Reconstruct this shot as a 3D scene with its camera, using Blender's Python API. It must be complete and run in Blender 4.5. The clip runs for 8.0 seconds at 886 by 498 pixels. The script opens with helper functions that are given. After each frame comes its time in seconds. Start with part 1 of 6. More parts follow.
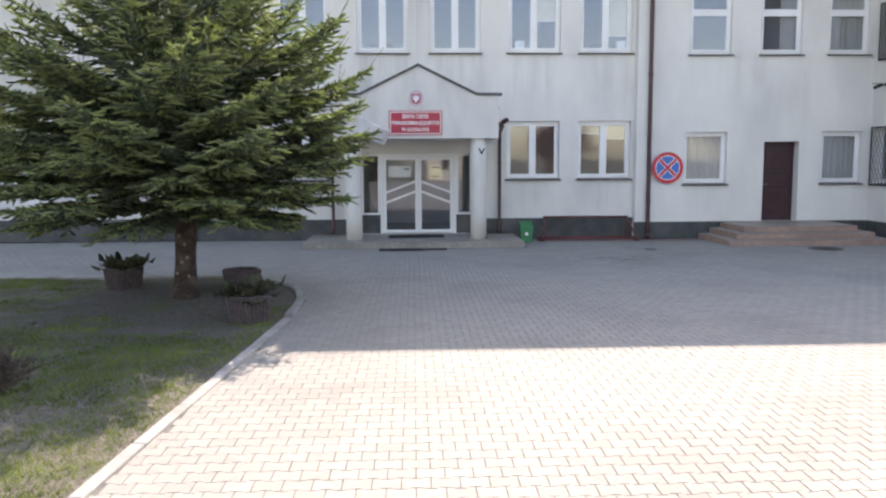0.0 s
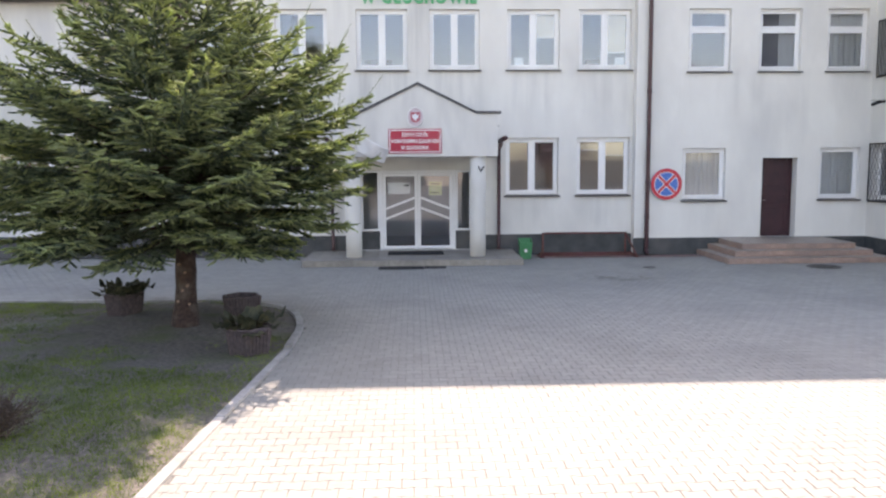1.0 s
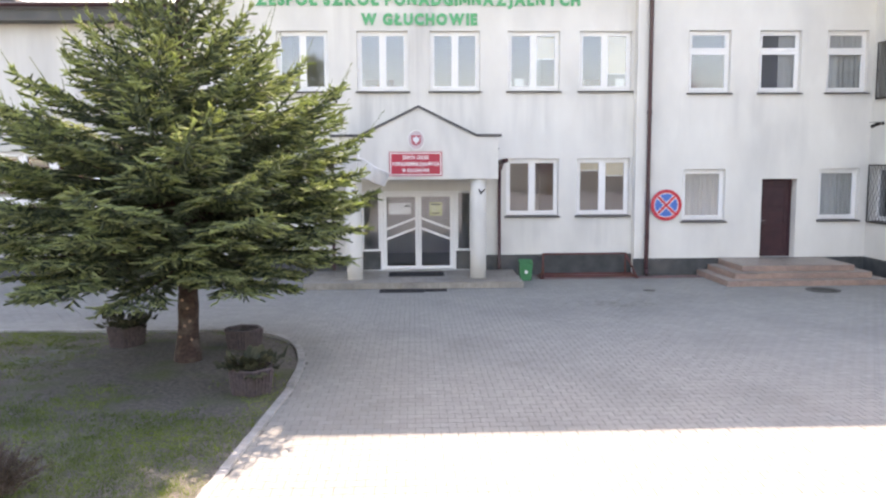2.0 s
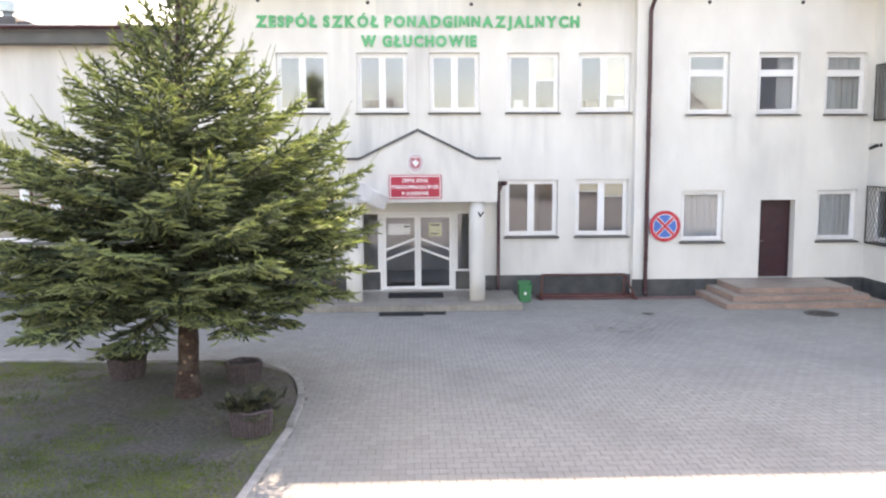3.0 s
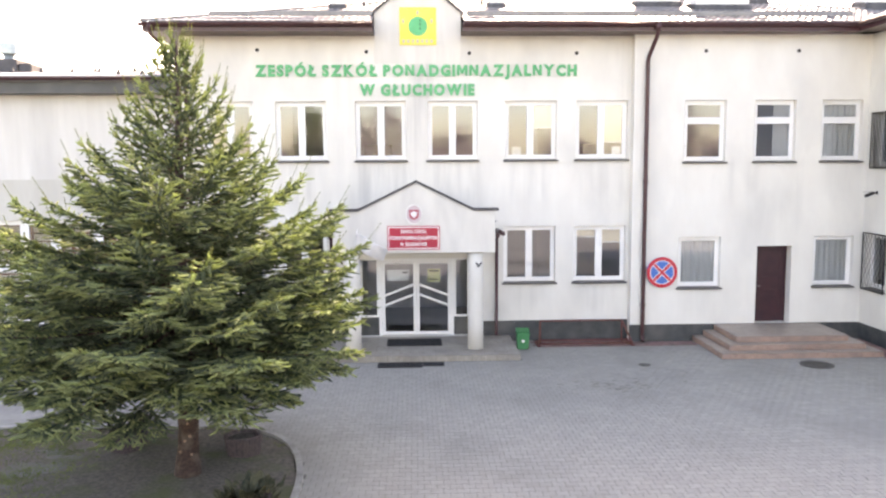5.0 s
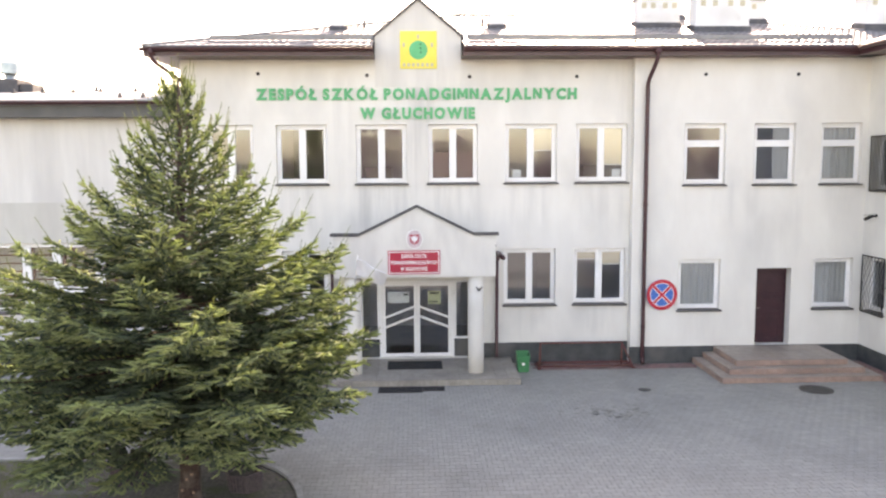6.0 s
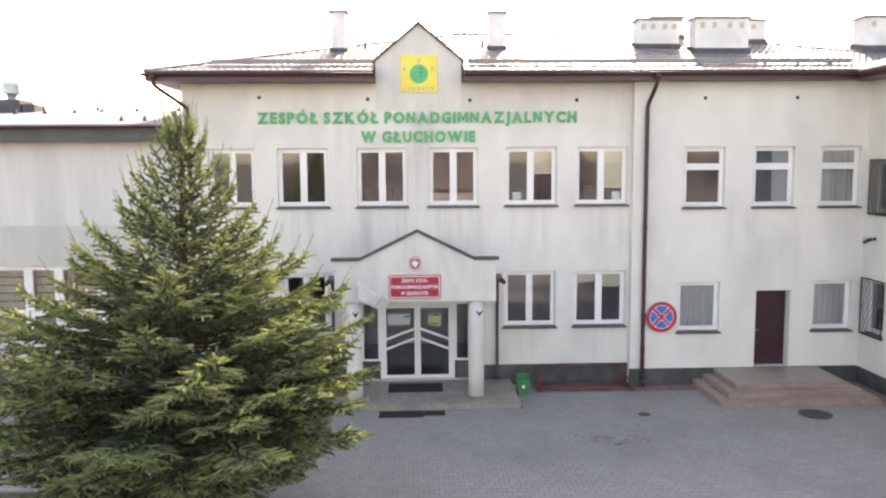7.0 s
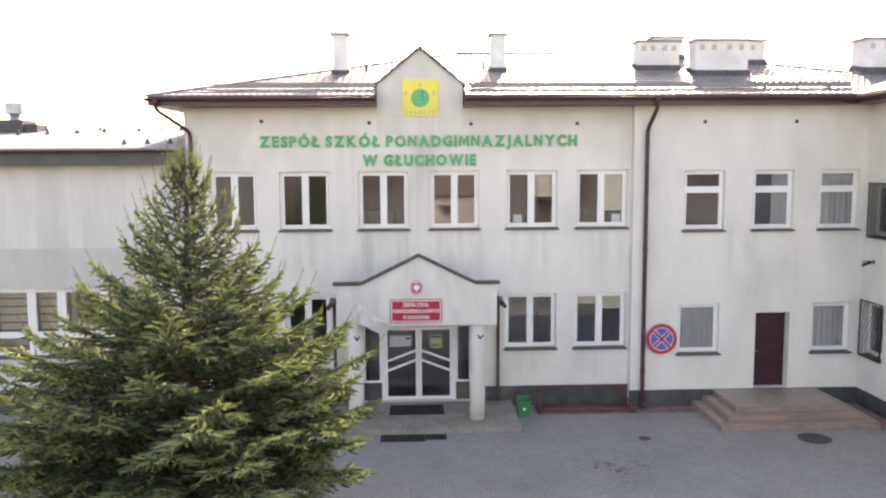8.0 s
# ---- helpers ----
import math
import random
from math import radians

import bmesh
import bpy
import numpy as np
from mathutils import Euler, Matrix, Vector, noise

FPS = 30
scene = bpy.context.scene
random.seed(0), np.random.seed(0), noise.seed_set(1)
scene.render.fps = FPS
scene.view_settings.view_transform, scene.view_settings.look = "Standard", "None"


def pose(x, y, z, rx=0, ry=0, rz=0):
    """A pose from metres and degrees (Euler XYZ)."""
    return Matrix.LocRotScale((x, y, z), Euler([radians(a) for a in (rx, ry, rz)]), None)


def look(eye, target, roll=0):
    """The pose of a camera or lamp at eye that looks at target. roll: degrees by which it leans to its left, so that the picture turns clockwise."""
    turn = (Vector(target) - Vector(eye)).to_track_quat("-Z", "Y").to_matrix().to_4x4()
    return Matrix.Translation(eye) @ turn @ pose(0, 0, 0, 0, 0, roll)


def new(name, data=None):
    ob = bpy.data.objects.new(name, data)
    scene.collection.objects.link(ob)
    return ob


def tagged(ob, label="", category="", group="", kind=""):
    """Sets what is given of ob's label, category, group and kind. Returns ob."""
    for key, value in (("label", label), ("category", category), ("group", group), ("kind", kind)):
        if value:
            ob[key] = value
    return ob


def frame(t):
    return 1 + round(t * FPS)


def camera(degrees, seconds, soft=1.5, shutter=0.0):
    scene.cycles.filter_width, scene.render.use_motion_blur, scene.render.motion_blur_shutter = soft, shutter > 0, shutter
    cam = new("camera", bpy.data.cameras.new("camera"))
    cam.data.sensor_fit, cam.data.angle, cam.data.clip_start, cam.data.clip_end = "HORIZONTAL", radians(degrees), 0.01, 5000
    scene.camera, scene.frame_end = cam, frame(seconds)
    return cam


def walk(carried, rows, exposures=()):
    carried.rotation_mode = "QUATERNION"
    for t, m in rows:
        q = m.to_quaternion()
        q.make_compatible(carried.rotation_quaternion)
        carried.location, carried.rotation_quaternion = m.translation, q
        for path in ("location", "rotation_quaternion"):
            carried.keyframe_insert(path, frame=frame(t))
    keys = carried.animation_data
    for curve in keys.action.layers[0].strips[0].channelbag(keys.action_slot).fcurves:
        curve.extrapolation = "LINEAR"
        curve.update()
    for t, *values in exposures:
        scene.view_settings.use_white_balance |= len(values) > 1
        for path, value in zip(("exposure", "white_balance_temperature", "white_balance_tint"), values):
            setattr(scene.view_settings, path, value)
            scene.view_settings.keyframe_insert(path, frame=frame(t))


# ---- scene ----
cam = camera(58.0, 8.0, soft=2.3)
# seconds, eye in metres, turns in degrees: a drone that rises in front of the school with a fixed view
PATH = [
    (0, 0.000, -22.034, 2.176, 83.663, 0.292, -2.114),
    (0.5, -0.002, -22.040, 2.372, 83.713, 0.326, -2.108),
    (1, 0.019, -22.050, 2.609, 83.710, 0.335, -2.112),
    (1.5, 0.002, -22.061, 2.893, 83.717, 0.317, -2.116),
    (3, 0.022, -22.055, 3.752, 83.716, 0.272, -2.120),
    (3.5, 0.062, -22.076, 4.072, 83.755, 0.304, -2.093),
    (4, 0.083, -22.053, 4.396, 83.760, 0.319, -2.097),
    (4.5, 0.084, -22.058, 4.712, 83.768, 0.330, -2.103),
    (6, 0.077, -22.042, 5.658, 83.745, 0.341, -2.095),
    (6.5, 0.076, -22.032, 5.979, 83.767, 0.336, -2.106),
    (7, 0.066, -22.055, 6.286, 83.754, 0.352, -2.101),
    (7.5, 0.041, -22.085, 6.601, 83.758, 0.324, -2.100),
    (8, 0.028, -22.097, 6.904, 83.796, 0.348, -2.123),
]
EXPOSURES = [(0.0, 1.86, 8150, 21), (1.5, 2.24, 8650, 25), (3.5, 2.66, 9350, 24), (4.5, 2.72, 9500, 26), (6.0, 2.47, 9700, 25), (8.0, 2.04, 9500, 25)]
walk(cam, [(t, pose(x, y, z, rx, ry, rz)) for t, x, y, z, rx, ry, rz in PATH], EXPOSURES)

# ---- light: sun behind the school, clear bright sky ----
SUN_UP, SUN_SIDE = 34.7, 14.0
world = bpy.data.worlds.new("sky")
scene.world = world
world.use_nodes = True
wn = world.node_tree.nodes
sky = wn.new("ShaderNodeTexSky")
sky.sky_type, sky.sun_disc = "NISHITA", False
sky.sun_elevation, sky.sun_rotation = radians(SUN_UP), radians(SUN_SIDE)
sky.air_density, sky.dust_density, sky.ozone_density = 1.0, 1.2, 1.0
wn["Background"].inputs["Strength"].default_value = 0.15
world.node_tree.links.new(sky.outputs["Color"], wn["Background"].inputs["Color"])
sun = new("sun", bpy.data.lights.new("sun", "SUN"))
sun.data.energy, sun.data.angle, sun.data.color = 3.1, radians(0.53), (1.0, 0.985, 0.955)
to_sun = Vector((math.sin(radians(SUN_SIDE)) * math.cos(radians(SUN_UP)), math.cos(radians(SUN_SIDE)) * math.cos(radians(SUN_UP)), math.sin(radians(SUN_UP))))
sun.matrix_world = look(to_sun * 60, (0, 0, 0))

# ---- materials ----


def surf(name, c1, c2, size=0.3, rough=0.7, bump=0.2, bump_size=0.01, metal=0.0, stain=None, stain_size=1.5, stretch=(1, 1, 1), rand=0.0, spec=0.5):
    """A surface: two tones mixed by noise of that size in metres, stains of a larger size, and fine relief."""
    m = bpy.data.materials.new(name)
    m.use_nodes = True
    n, ln = m.node_tree.nodes, m.node_tree.links
    b = n["Principled BSDF"]
    co = n.new("ShaderNodeNewGeometry")
    mp = n.new("ShaderNodeMapping")
    mp.inputs["Scale"].default_value = stretch
    ln.new(co.outputs["Position"], mp.inputs["Vector"])
    n1 = n.new("ShaderNodeTexNoise")
    n1.inputs["Scale"].default_value, n1.inputs["Detail"].default_value = 1 / size, 6
    ln.new(mp.outputs["Vector"], n1.inputs["Vector"])
    r1 = n.new("ShaderNodeValToRGB")
    r1.color_ramp.elements[0].position, r1.color_ramp.elements[1].position = 0.35, 0.68
    r1.color_ramp.elements[0].color, r1.color_ramp.elements[1].color = (*c1, 1), (*c2, 1)
    ln.new(n1.outputs["Fac"], r1.inputs["Fac"])
    col = r1.outputs["Color"]
    if stain:
        n2 = n.new("ShaderNodeTexNoise")
        n2.inputs["Scale"].default_value, n2.inputs["Detail"].default_value = 1 / stain_size, 5
        ln.new(mp.outputs["Vector"], n2.inputs["Vector"])
        r2 = n.new("ShaderNodeMapRange")
        r2.inputs["From Min"].default_value, r2.inputs["From Max"].default_value = 0.48, 0.75
        ln.new(n2.outputs["Fac"], r2.inputs["Value"])
        mx = n.new("ShaderNodeMix")
        mx.data_type = "RGBA"
        mx.inputs["B"].default_value = (*stain, 1)
        ln.new(r2.outputs["Result"], mx.inputs["Factor"])
        ln.new(col, mx.inputs["A"])
        col = mx.outputs["Result"]
    if rand:
        oi = n.new("ShaderNodeObjectInfo")
        gi = n.new("ShaderNodeNewGeometry")
        ad = n.new("ShaderNodeMath")
        ad.operation = "ADD"
        ln.new(oi.outputs["Random"], ad.inputs[0])
        ln.new(gi.outputs["Random Per Island"], ad.inputs[1])
        fr = n.new("ShaderNodeMath")
        fr.operation = "FRACT"
        ln.new(ad.outputs["Value"], fr.inputs[0])
        rr = n.new("ShaderNodeMapRange")
        rr.inputs["To Min"].default_value, rr.inputs["To Max"].default_value = 1 - rand, 1 + rand
        ln.new(fr.outputs["Value"], rr.inputs["Value"])
        hs = n.new("ShaderNodeHueSaturation")
        ln.new(rr.outputs["Result"], hs.inputs["Value"])
        ln.new(col, hs.inputs["Color"])
        col = hs.outputs["Color"]
    ln.new(col, b.inputs["Base Color"])
    b.inputs["Roughness"].default_value, b.inputs["Metallic"].default_value = rough, metal
    b.inputs["Specular IOR Level"].default_value = spec
    if bump:
        n3 = n.new("ShaderNodeTexNoise")
        n3.inputs["Scale"].default_value, n3.inputs["Detail"].default_value = 1 / bump_size, 3
        ln.new(co.outputs["Position"], n3.inputs["Vector"])
        bp = n.new("ShaderNodeBump")
        bp.inputs["Strength"].default_value, bp.inputs["Distance"].default_value = bump, bump_size
        ln.new(n3.outputs["Fac"], bp.inputs["Height"])
        ln.new(bp.outputs["Normal"], b.inputs["Normal"])
    return m


def glass_surface(name, tint, face_gloss):
    m = bpy.data.materials.new(name)
    m.use_nodes = True
    n, ln = m.node_tree.nodes, m.node_tree.links
    n.remove(n["Principled BSDF"])
    tr, gl, fr, mx = n.new("ShaderNodeBsdfTransparent"), n.new("ShaderNodeBsdfGlossy"), n.new("ShaderNodeLayerWeight"), n.new("ShaderNodeMixShader")
    tr.inputs["Color"].default_value = (*tint, 1)
    gl.inputs["Roughness"].default_value = 0.01
    gl.inputs["Color"].default_value = (0.82, 0.87, 1.0, 1)
    fr.inputs["Blend"].default_value = 0.5
    power, fac = n.new("ShaderNodeMath"), n.new("ShaderNodeMapRange")
    power.operation, power.inputs[1].default_value = "POWER", 5.0
    fac.inputs["To Min"].default_value = face_gloss
    ln.new(fr.outputs["Facing"], power.inputs[0])
    ln.new(power.outputs["Value"], fac.inputs["Value"])
    nz, bp = n.new("ShaderNodeTexNoise"), n.new("ShaderNodeBump")
    nz.inputs["Scale"].default_value = 1.6
    bp.inputs["Strength"].default_value, bp.inputs["Distance"].default_value = 0.06, 0.03
    ln.new(nz.outputs["Fac"], bp.inputs["Height"])
    ln.new(bp.outputs["Normal"], gl.inputs["Normal"])
    ln.new(fac.outputs["Result"], mx.inputs["Fac"])
    ln.new(tr.outputs["BSDF"], mx.inputs[1])
    ln.new(gl.outputs["BSDF"], mx.inputs[2])
    ln.new(mx.outputs["Shader"], n["Material Output"].inputs["Surface"])
    return m


def leaf_surface(name, dark, light, size, through_light, passing=(1.0, 1.0, 1.0)):
    """Thin leaves and needles: two tones by island and by clump, with some light going through."""
    m = bpy.data.materials.new(name)
    m.use_nodes = True
    n, ln = m.node_tree.nodes, m.node_tree.links
    b, geo, nz = n["Principled BSDF"], n.new("ShaderNodeNewGeometry"), n.new("ShaderNodeTexNoise")
    nz.inputs["Scale"].default_value = 1 / size
    ln.new(geo.outputs["Position"], nz.inputs["Vector"])
    mixer = n.new("ShaderNodeMath")
    mixer.operation = "MULTIPLY_ADD"
    mixer.inputs[1].default_value = 0.3
    ln.new(geo.outputs["Random Per Island"], mixer.inputs[0])
    sub = n.new("ShaderNodeMath")
    sub.operation = "SUBTRACT"
    sub.inputs[1].default_value = 0.15
    ln.new(nz.outputs["Fac"], sub.inputs[0])
    ln.new(sub.outputs["Value"], mixer.inputs[2])
    rp = n.new("ShaderNodeValToRGB")
    rp.color_ramp.elements[0].position, rp.color_ramp.elements[1].position = 0.28, 0.76
    rp.color_ramp.elements[0].color, rp.color_ramp.elements[1].color = (*dark, 1), (*light, 1)
    ln.new(mixer.outputs["Value"], rp.inputs["Fac"])
    ln.new(rp.outputs["Color"], b.inputs["Base Color"])
    b.inputs["Roughness"].default_value, b.inputs["Specular IOR Level"].default_value = 0.68, 0.25
    tl, mx = n.new("ShaderNodeBsdfTranslucent"), n.new("ShaderNodeMixShader")
    glow = n.new("ShaderNodeMix")
    glow.data_type, glow.blend_type = "RGBA", "MULTIPLY"
    glow.inputs["Factor"].default_value = 1.0
    glow.inputs["B"].default_value = (*passing, 1)
    ln.new(rp.outputs["Color"], glow.inputs["A"])
    ln.new(glow.outputs["Result"], tl.inputs["Color"])
    mx.inputs["Fac"].default_value = through_light
    ln.new(b.outputs["BSDF"], mx.inputs[1])
    ln.new(tl.outputs["BSDF"], mx.inputs[2])
    ln.new(mx.outputs["Shader"], n["Material Output"].inputs["Surface"])
    return m


PLASTER = surf("cream_plaster", (0.70, 0.68, 0.635), (0.75, 0.735, 0.69), 0.6, 0.9, 0.25, 0.006, stain=(0.57, 0.56, 0.53), stain_size=1.5, stretch=(1.0, 1.0, 0.5))
PLASTER_SOILED = surf("soiled_plaster", (0.60, 0.585, 0.55), (0.71, 0.695, 0.65), 0.45, 0.9, 0.25, 0.006, stain=(0.52, 0.51, 0.48), stain_size=0.9, stretch=(1.6, 1.0, 0.2))
GYM_PLASTER = surf("grey_streaked_plaster", (0.58, 0.57, 0.545), (0.67, 0.66, 0.63), 0.5, 0.9, 0.25, 0.006, stain=(0.50, 0.495, 0.48), stain_size=1.1, stretch=(1.3, 1.0, 0.2))
PLINTH = surf("dark_plinth_paint", (0.045, 0.05, 0.052), (0.075, 0.08, 0.08), 0.3, 0.75, 0.5, 0.01, stain=(0.11, 0.105, 0.10), stain_size=0.8)
PVC = surf("white_pvc", (0.80, 0.80, 0.79), (0.84, 0.84, 0.83), 0.6, 0.35, 0.0)
SILL = surf("dark_sill_metal", (0.055, 0.052, 0.05), (0.085, 0.08, 0.078), 0.2, 0.45, 0.1, 0.01, 0.0)
BROWN = surf("brown_coated_metal", (0.050, 0.018, 0.022), (0.075, 0.028, 0.032), 0.4, 0.38, 0.05, 0.02)
DOOR_PAINT = surf("brown_door_paint", (0.035, 0.010, 0.016), (0.055, 0.016, 0.022), 0.25, 0.4, 0.1, 0.01)
ROOFING = surf("dark_metal_tile", (0.095, 0.090, 0.090), (0.145, 0.138, 0.138), 0.25, 0.46, 0.1, 0.01, stain=(0.17, 0.165, 0.16), stain_size=1.2, spec=0.9)
ROOFING.node_tree.nodes["Principled BSDF"].inputs["Coat Weight"].default_value = 1.0
ROOFING.node_tree.nodes["Principled BSDF"].inputs["Coat Roughness"].default_value = 0.45
FELT = surf("grey_roofing_felt", (0.27, 0.275, 0.285), (0.34, 0.345, 0.355), 0.5, 0.85, 0.4, 0.01, stain=(0.24, 0.245, 0.25), stain_size=2.0)
FASCIA = surf("grey_fascia_sheet", (0.060, 0.064, 0.066), (0.085, 0.088, 0.09), 0.5, 0.5, 0.05, 0.02)
FLASHING = surf("grey_flashing", (0.055, 0.055, 0.06), (0.10, 0.095, 0.095), 0.2, 0.72, 0.1, 0.02)
CAP_SHEET = surf("weathered_cap_sheet", (0.19, 0.19, 0.195), (0.27, 0.27, 0.27), 0.2, 0.6, 0.1, 0.02)
ZINC = surf("zinc_sheet", (0.30, 0.36, 0.38), (0.42, 0.48, 0.49), 0.2, 0.4, 0.1, 0.02, 0.6)
WHITEWASH = surf("white_chimney_render", (0.68, 0.68, 0.67), (0.80, 0.80, 0.79), 0.3, 0.9, 0.3, 0.01, stain=(0.58, 0.57, 0.55), stain_size=0.6)
VENT_TONE = surf("ochre_vent_tile", (0.46, 0.42, 0.30), (0.56, 0.51, 0.38), 0.1, 0.7, 0.1, 0.01)
CONCRETE = surf("grey_paver", (0.262, 0.256, 0.234), (0.300, 0.294, 0.270), 0.12, 0.85, 0.5, 0.004, stain=(0.222, 0.219, 0.203), stain_size=2.2, rand=0.06)
PAVER_RED = surf("reddish_paver", (0.20, 0.11, 0.10), (0.29, 0.17, 0.155), 0.12, 0.85, 0.5, 0.004, stain=(0.13, 0.10, 0.09), stain_size=0.6, rand=0.15)
JOINT = surf("joint_sand", (0.12, 0.118, 0.110), (0.17, 0.167, 0.157), 0.06, 0.95, 0.5, 0.006, stain=(0.11, 0.11, 0.08), stain_size=1.0)
KERB = surf("kerb_concrete", (0.29, 0.285, 0.27), (0.36, 0.352, 0.335), 0.1, 0.9, 0.5, 0.006, stain=(0.18, 0.175, 0.155), stain_size=0.5, rand=0.06)
SOIL = surf("lawn_soil", (0.080, 0.070, 0.060), (0.165, 0.146, 0.124), 0.06, 0.95, 0.8, 0.02, stain=(0.090, 0.105, 0.045), stain_size=0.7)
FIELD = surf("far_ground", (0.15, 0.145, 0.115), (0.22, 0.20, 0.165), 3.0, 0.95, 0.3, 0.1)
TERRACE_TILE = surf("grey_floor_tile", (0.25, 0.228, 0.198), (0.33, 0.305, 0.268), 0.1, 0.5, 0.15, 0.006, stain=(0.19, 0.175, 0.16), stain_size=0.7, rand=0.05)
STEP_TILE = surf("reddish_step_tile", (0.30, 0.195, 0.16), (0.385, 0.265, 0.215), 0.08, 0.45, 0.15, 0.006, stain=(0.23, 0.17, 0.15), stain_size=0.5, rand=0.06)
STEP_TOP = surf("grey_beige_step_tile", (0.275, 0.222, 0.185), (0.345, 0.287, 0.245), 0.1, 0.45, 0.15, 0.006, stain=(0.22, 0.19, 0.165), stain_size=0.6, rand=0.05)
GROUT = surf("tile_grout", (0.15, 0.135, 0.12), (0.20, 0.185, 0.165), 0.1, 0.95, 0.2, 0.005)
RUBBER = surf("dark_rubber_mat", (0.018, 0.018, 0.02), (0.032, 0.032, 0.034), 0.05, 0.85, 0.8, 0.012)
RUST = surf("dark_red_rusty_paint", (0.11, 0.030, 0.030), (0.17, 0.055, 0.05), 0.08, 0.6, 0.3, 0.006, stain=(0.10, 0.045, 0.025), stain_size=0.2)
BIN_GREEN = surf("green_plastic", (0.015, 0.17, 0.065), (0.022, 0.21, 0.085), 0.3, 0.45, 0.1, 0.01)
SIGN_RED = surf("red_sign_enamel", (0.42, 0.012, 0.040), (0.47, 0.018, 0.048), 0.5, 0.35, 0.0)
SIGN_WHITE = surf("white_sign_enamel", (0.80, 0.79, 0.79), (0.83, 0.82, 0.82), 0.5, 0.4, 0.0)
CREST_RED = surf("faded_red_enamel", (0.40, 0.075, 0.10), (0.46, 0.10, 0.13), 0.1, 0.5, 0.0)
SIGN_BLUE = surf("blue_sign_foil", (0.022, 0.13, 0.44), (0.03, 0.15, 0.48), 0.3, 0.35, 0.0)
SIGN_SCARLET = surf("red_sign_foil", (0.55, 0.018, 0.035), (0.60, 0.025, 0.045), 0.3, 0.35, 0.0)
LETTER_GREEN = surf("green_letter_foam", (0.05, 0.36, 0.16), (0.075, 0.43, 0.20), 0.3, 0.6, 0.1, 0.01)
LOGO_YELLOW = surf("yellow_board", (0.78, 0.66, 0.09), (0.82, 0.71, 0.13), 0.4, 0.5, 0.0)
LOGO_GREEN = surf("green_disc_paint", (0.04, 0.42, 0.17), (0.05, 0.46, 0.20), 0.3, 0.5, 0.0)
CLOTH = surf("white_flag_cloth", (0.74, 0.74, 0.76), (0.80, 0.80, 0.82), 0.2, 0.9, 0.2, 0.004)
CAST_IRON = surf("worn_cast_iron", (0.055, 0.052, 0.048), (0.105, 0.098, 0.088), 0.12, 0.6, 0.3, 0.005, 0.3)
IRON = surf("dark_iron", (0.02, 0.02, 0.022), (0.04, 0.038, 0.036), 0.1, 0.5, 0.2, 0.005, 0.5)
STEEL = surf("dull_steel", (0.30, 0.30, 0.31), (0.42, 0.42, 0.42), 0.1, 0.4, 0.1, 0.005, 0.8)
POT = surf("washed_concrete_planter", (0.062, 0.046, 0.049), (0.112, 0.086, 0.087), 0.05, 0.9, 0.7, 0.008, stain=(0.09, 0.07, 0.065), stain_size=0.25)
BARK = surf("spruce_bark", (0.034, 0.019, 0.015), (0.070, 0.042, 0.033), 0.05, 0.95, 1.0, 0.02, stain=(0.12, 0.095, 0.08), stain_size=0.16)
TWIG = surf("twig_bark", (0.075, 0.048, 0.030), (0.13, 0.09, 0.055), 0.05, 0.9, 0.3, 0.01)
CUT_WOOD = surf("cut_branch_wood", (0.22, 0.14, 0.10), (0.32, 0.22, 0.16), 0.02, 0.9, 0.2, 0.005)
ROOM = surf("room_paint", (0.42, 0.40, 0.38), (0.48, 0.46, 0.44), 0.8, 0.9, 0.0)
ROOM_FLOOR = surf("room_floor", (0.16, 0.12, 0.09), (0.22, 0.17, 0.13), 0.4, 0.5, 0.0)
GYM_WOOD = surf("gym_wood", (0.42, 0.20, 0.07), (0.55, 0.29, 0.11), 0.2, 0.5, 0.1, 0.01)
BAR_WOOD = surf("dark_varnished_bar_wood", (0.20, 0.075, 0.035), (0.30, 0.12, 0.05), 0.1, 0.45, 0.1, 0.01)
GYM_INNER = surf("pale_cream_hall_paint", (0.70, 0.68, 0.55), (0.78, 0.76, 0.64), 0.5, 0.8, 0.0)
CURTAIN = surf("grey_net_curtain", (0.42, 0.405, 0.39), (0.52, 0.505, 0.485), 0.05, 0.95, 0.2, 0.004)
BLIND = surf("beige_roller_blind", (0.60, 0.50, 0.36), (0.68, 0.58, 0.43), 0.3, 0.9, 0.1, 0.004)
PAPER = surf("white_notice_paper", (0.74, 0.74, 0.72), (0.80, 0.80, 0.78), 0.2, 0.8, 0.0)
STAIN = surf("oil_stain", (0.12, 0.118, 0.103), (0.20, 0.194, 0.170), 0.05, 0.6, 0.2, 0.01)
GLASS = glass_surface("window_glass", (0.90, 0.92, 0.92), 0.08)
NEEDLES = leaf_surface("spruce_needles", (0.050, 0.067, 0.050), (0.180, 0.222, 0.134), 0.16, 0.44, (1.62, 1.70, 1.05))
SHOOTS = leaf_surface("spruce_shoots", (0.09, 0.12, 0.035), (0.22, 0.24, 0.08), 0.3, 0.35)
BLADES = leaf_surface("lawn_blades", (0.075, 0.120, 0.024), (0.235, 0.30, 0.065), 0.8, 0.4)
DRY = leaf_surface("dry_litter", (0.08, 0.065, 0.045), (0.24, 0.21, 0.15), 0.3, 0.1)
BROAD = leaf_surface("bergenia_leaf", (0.030, 0.036, 0.022), (0.10, 0.095, 0.055), 0.1, 0.15)
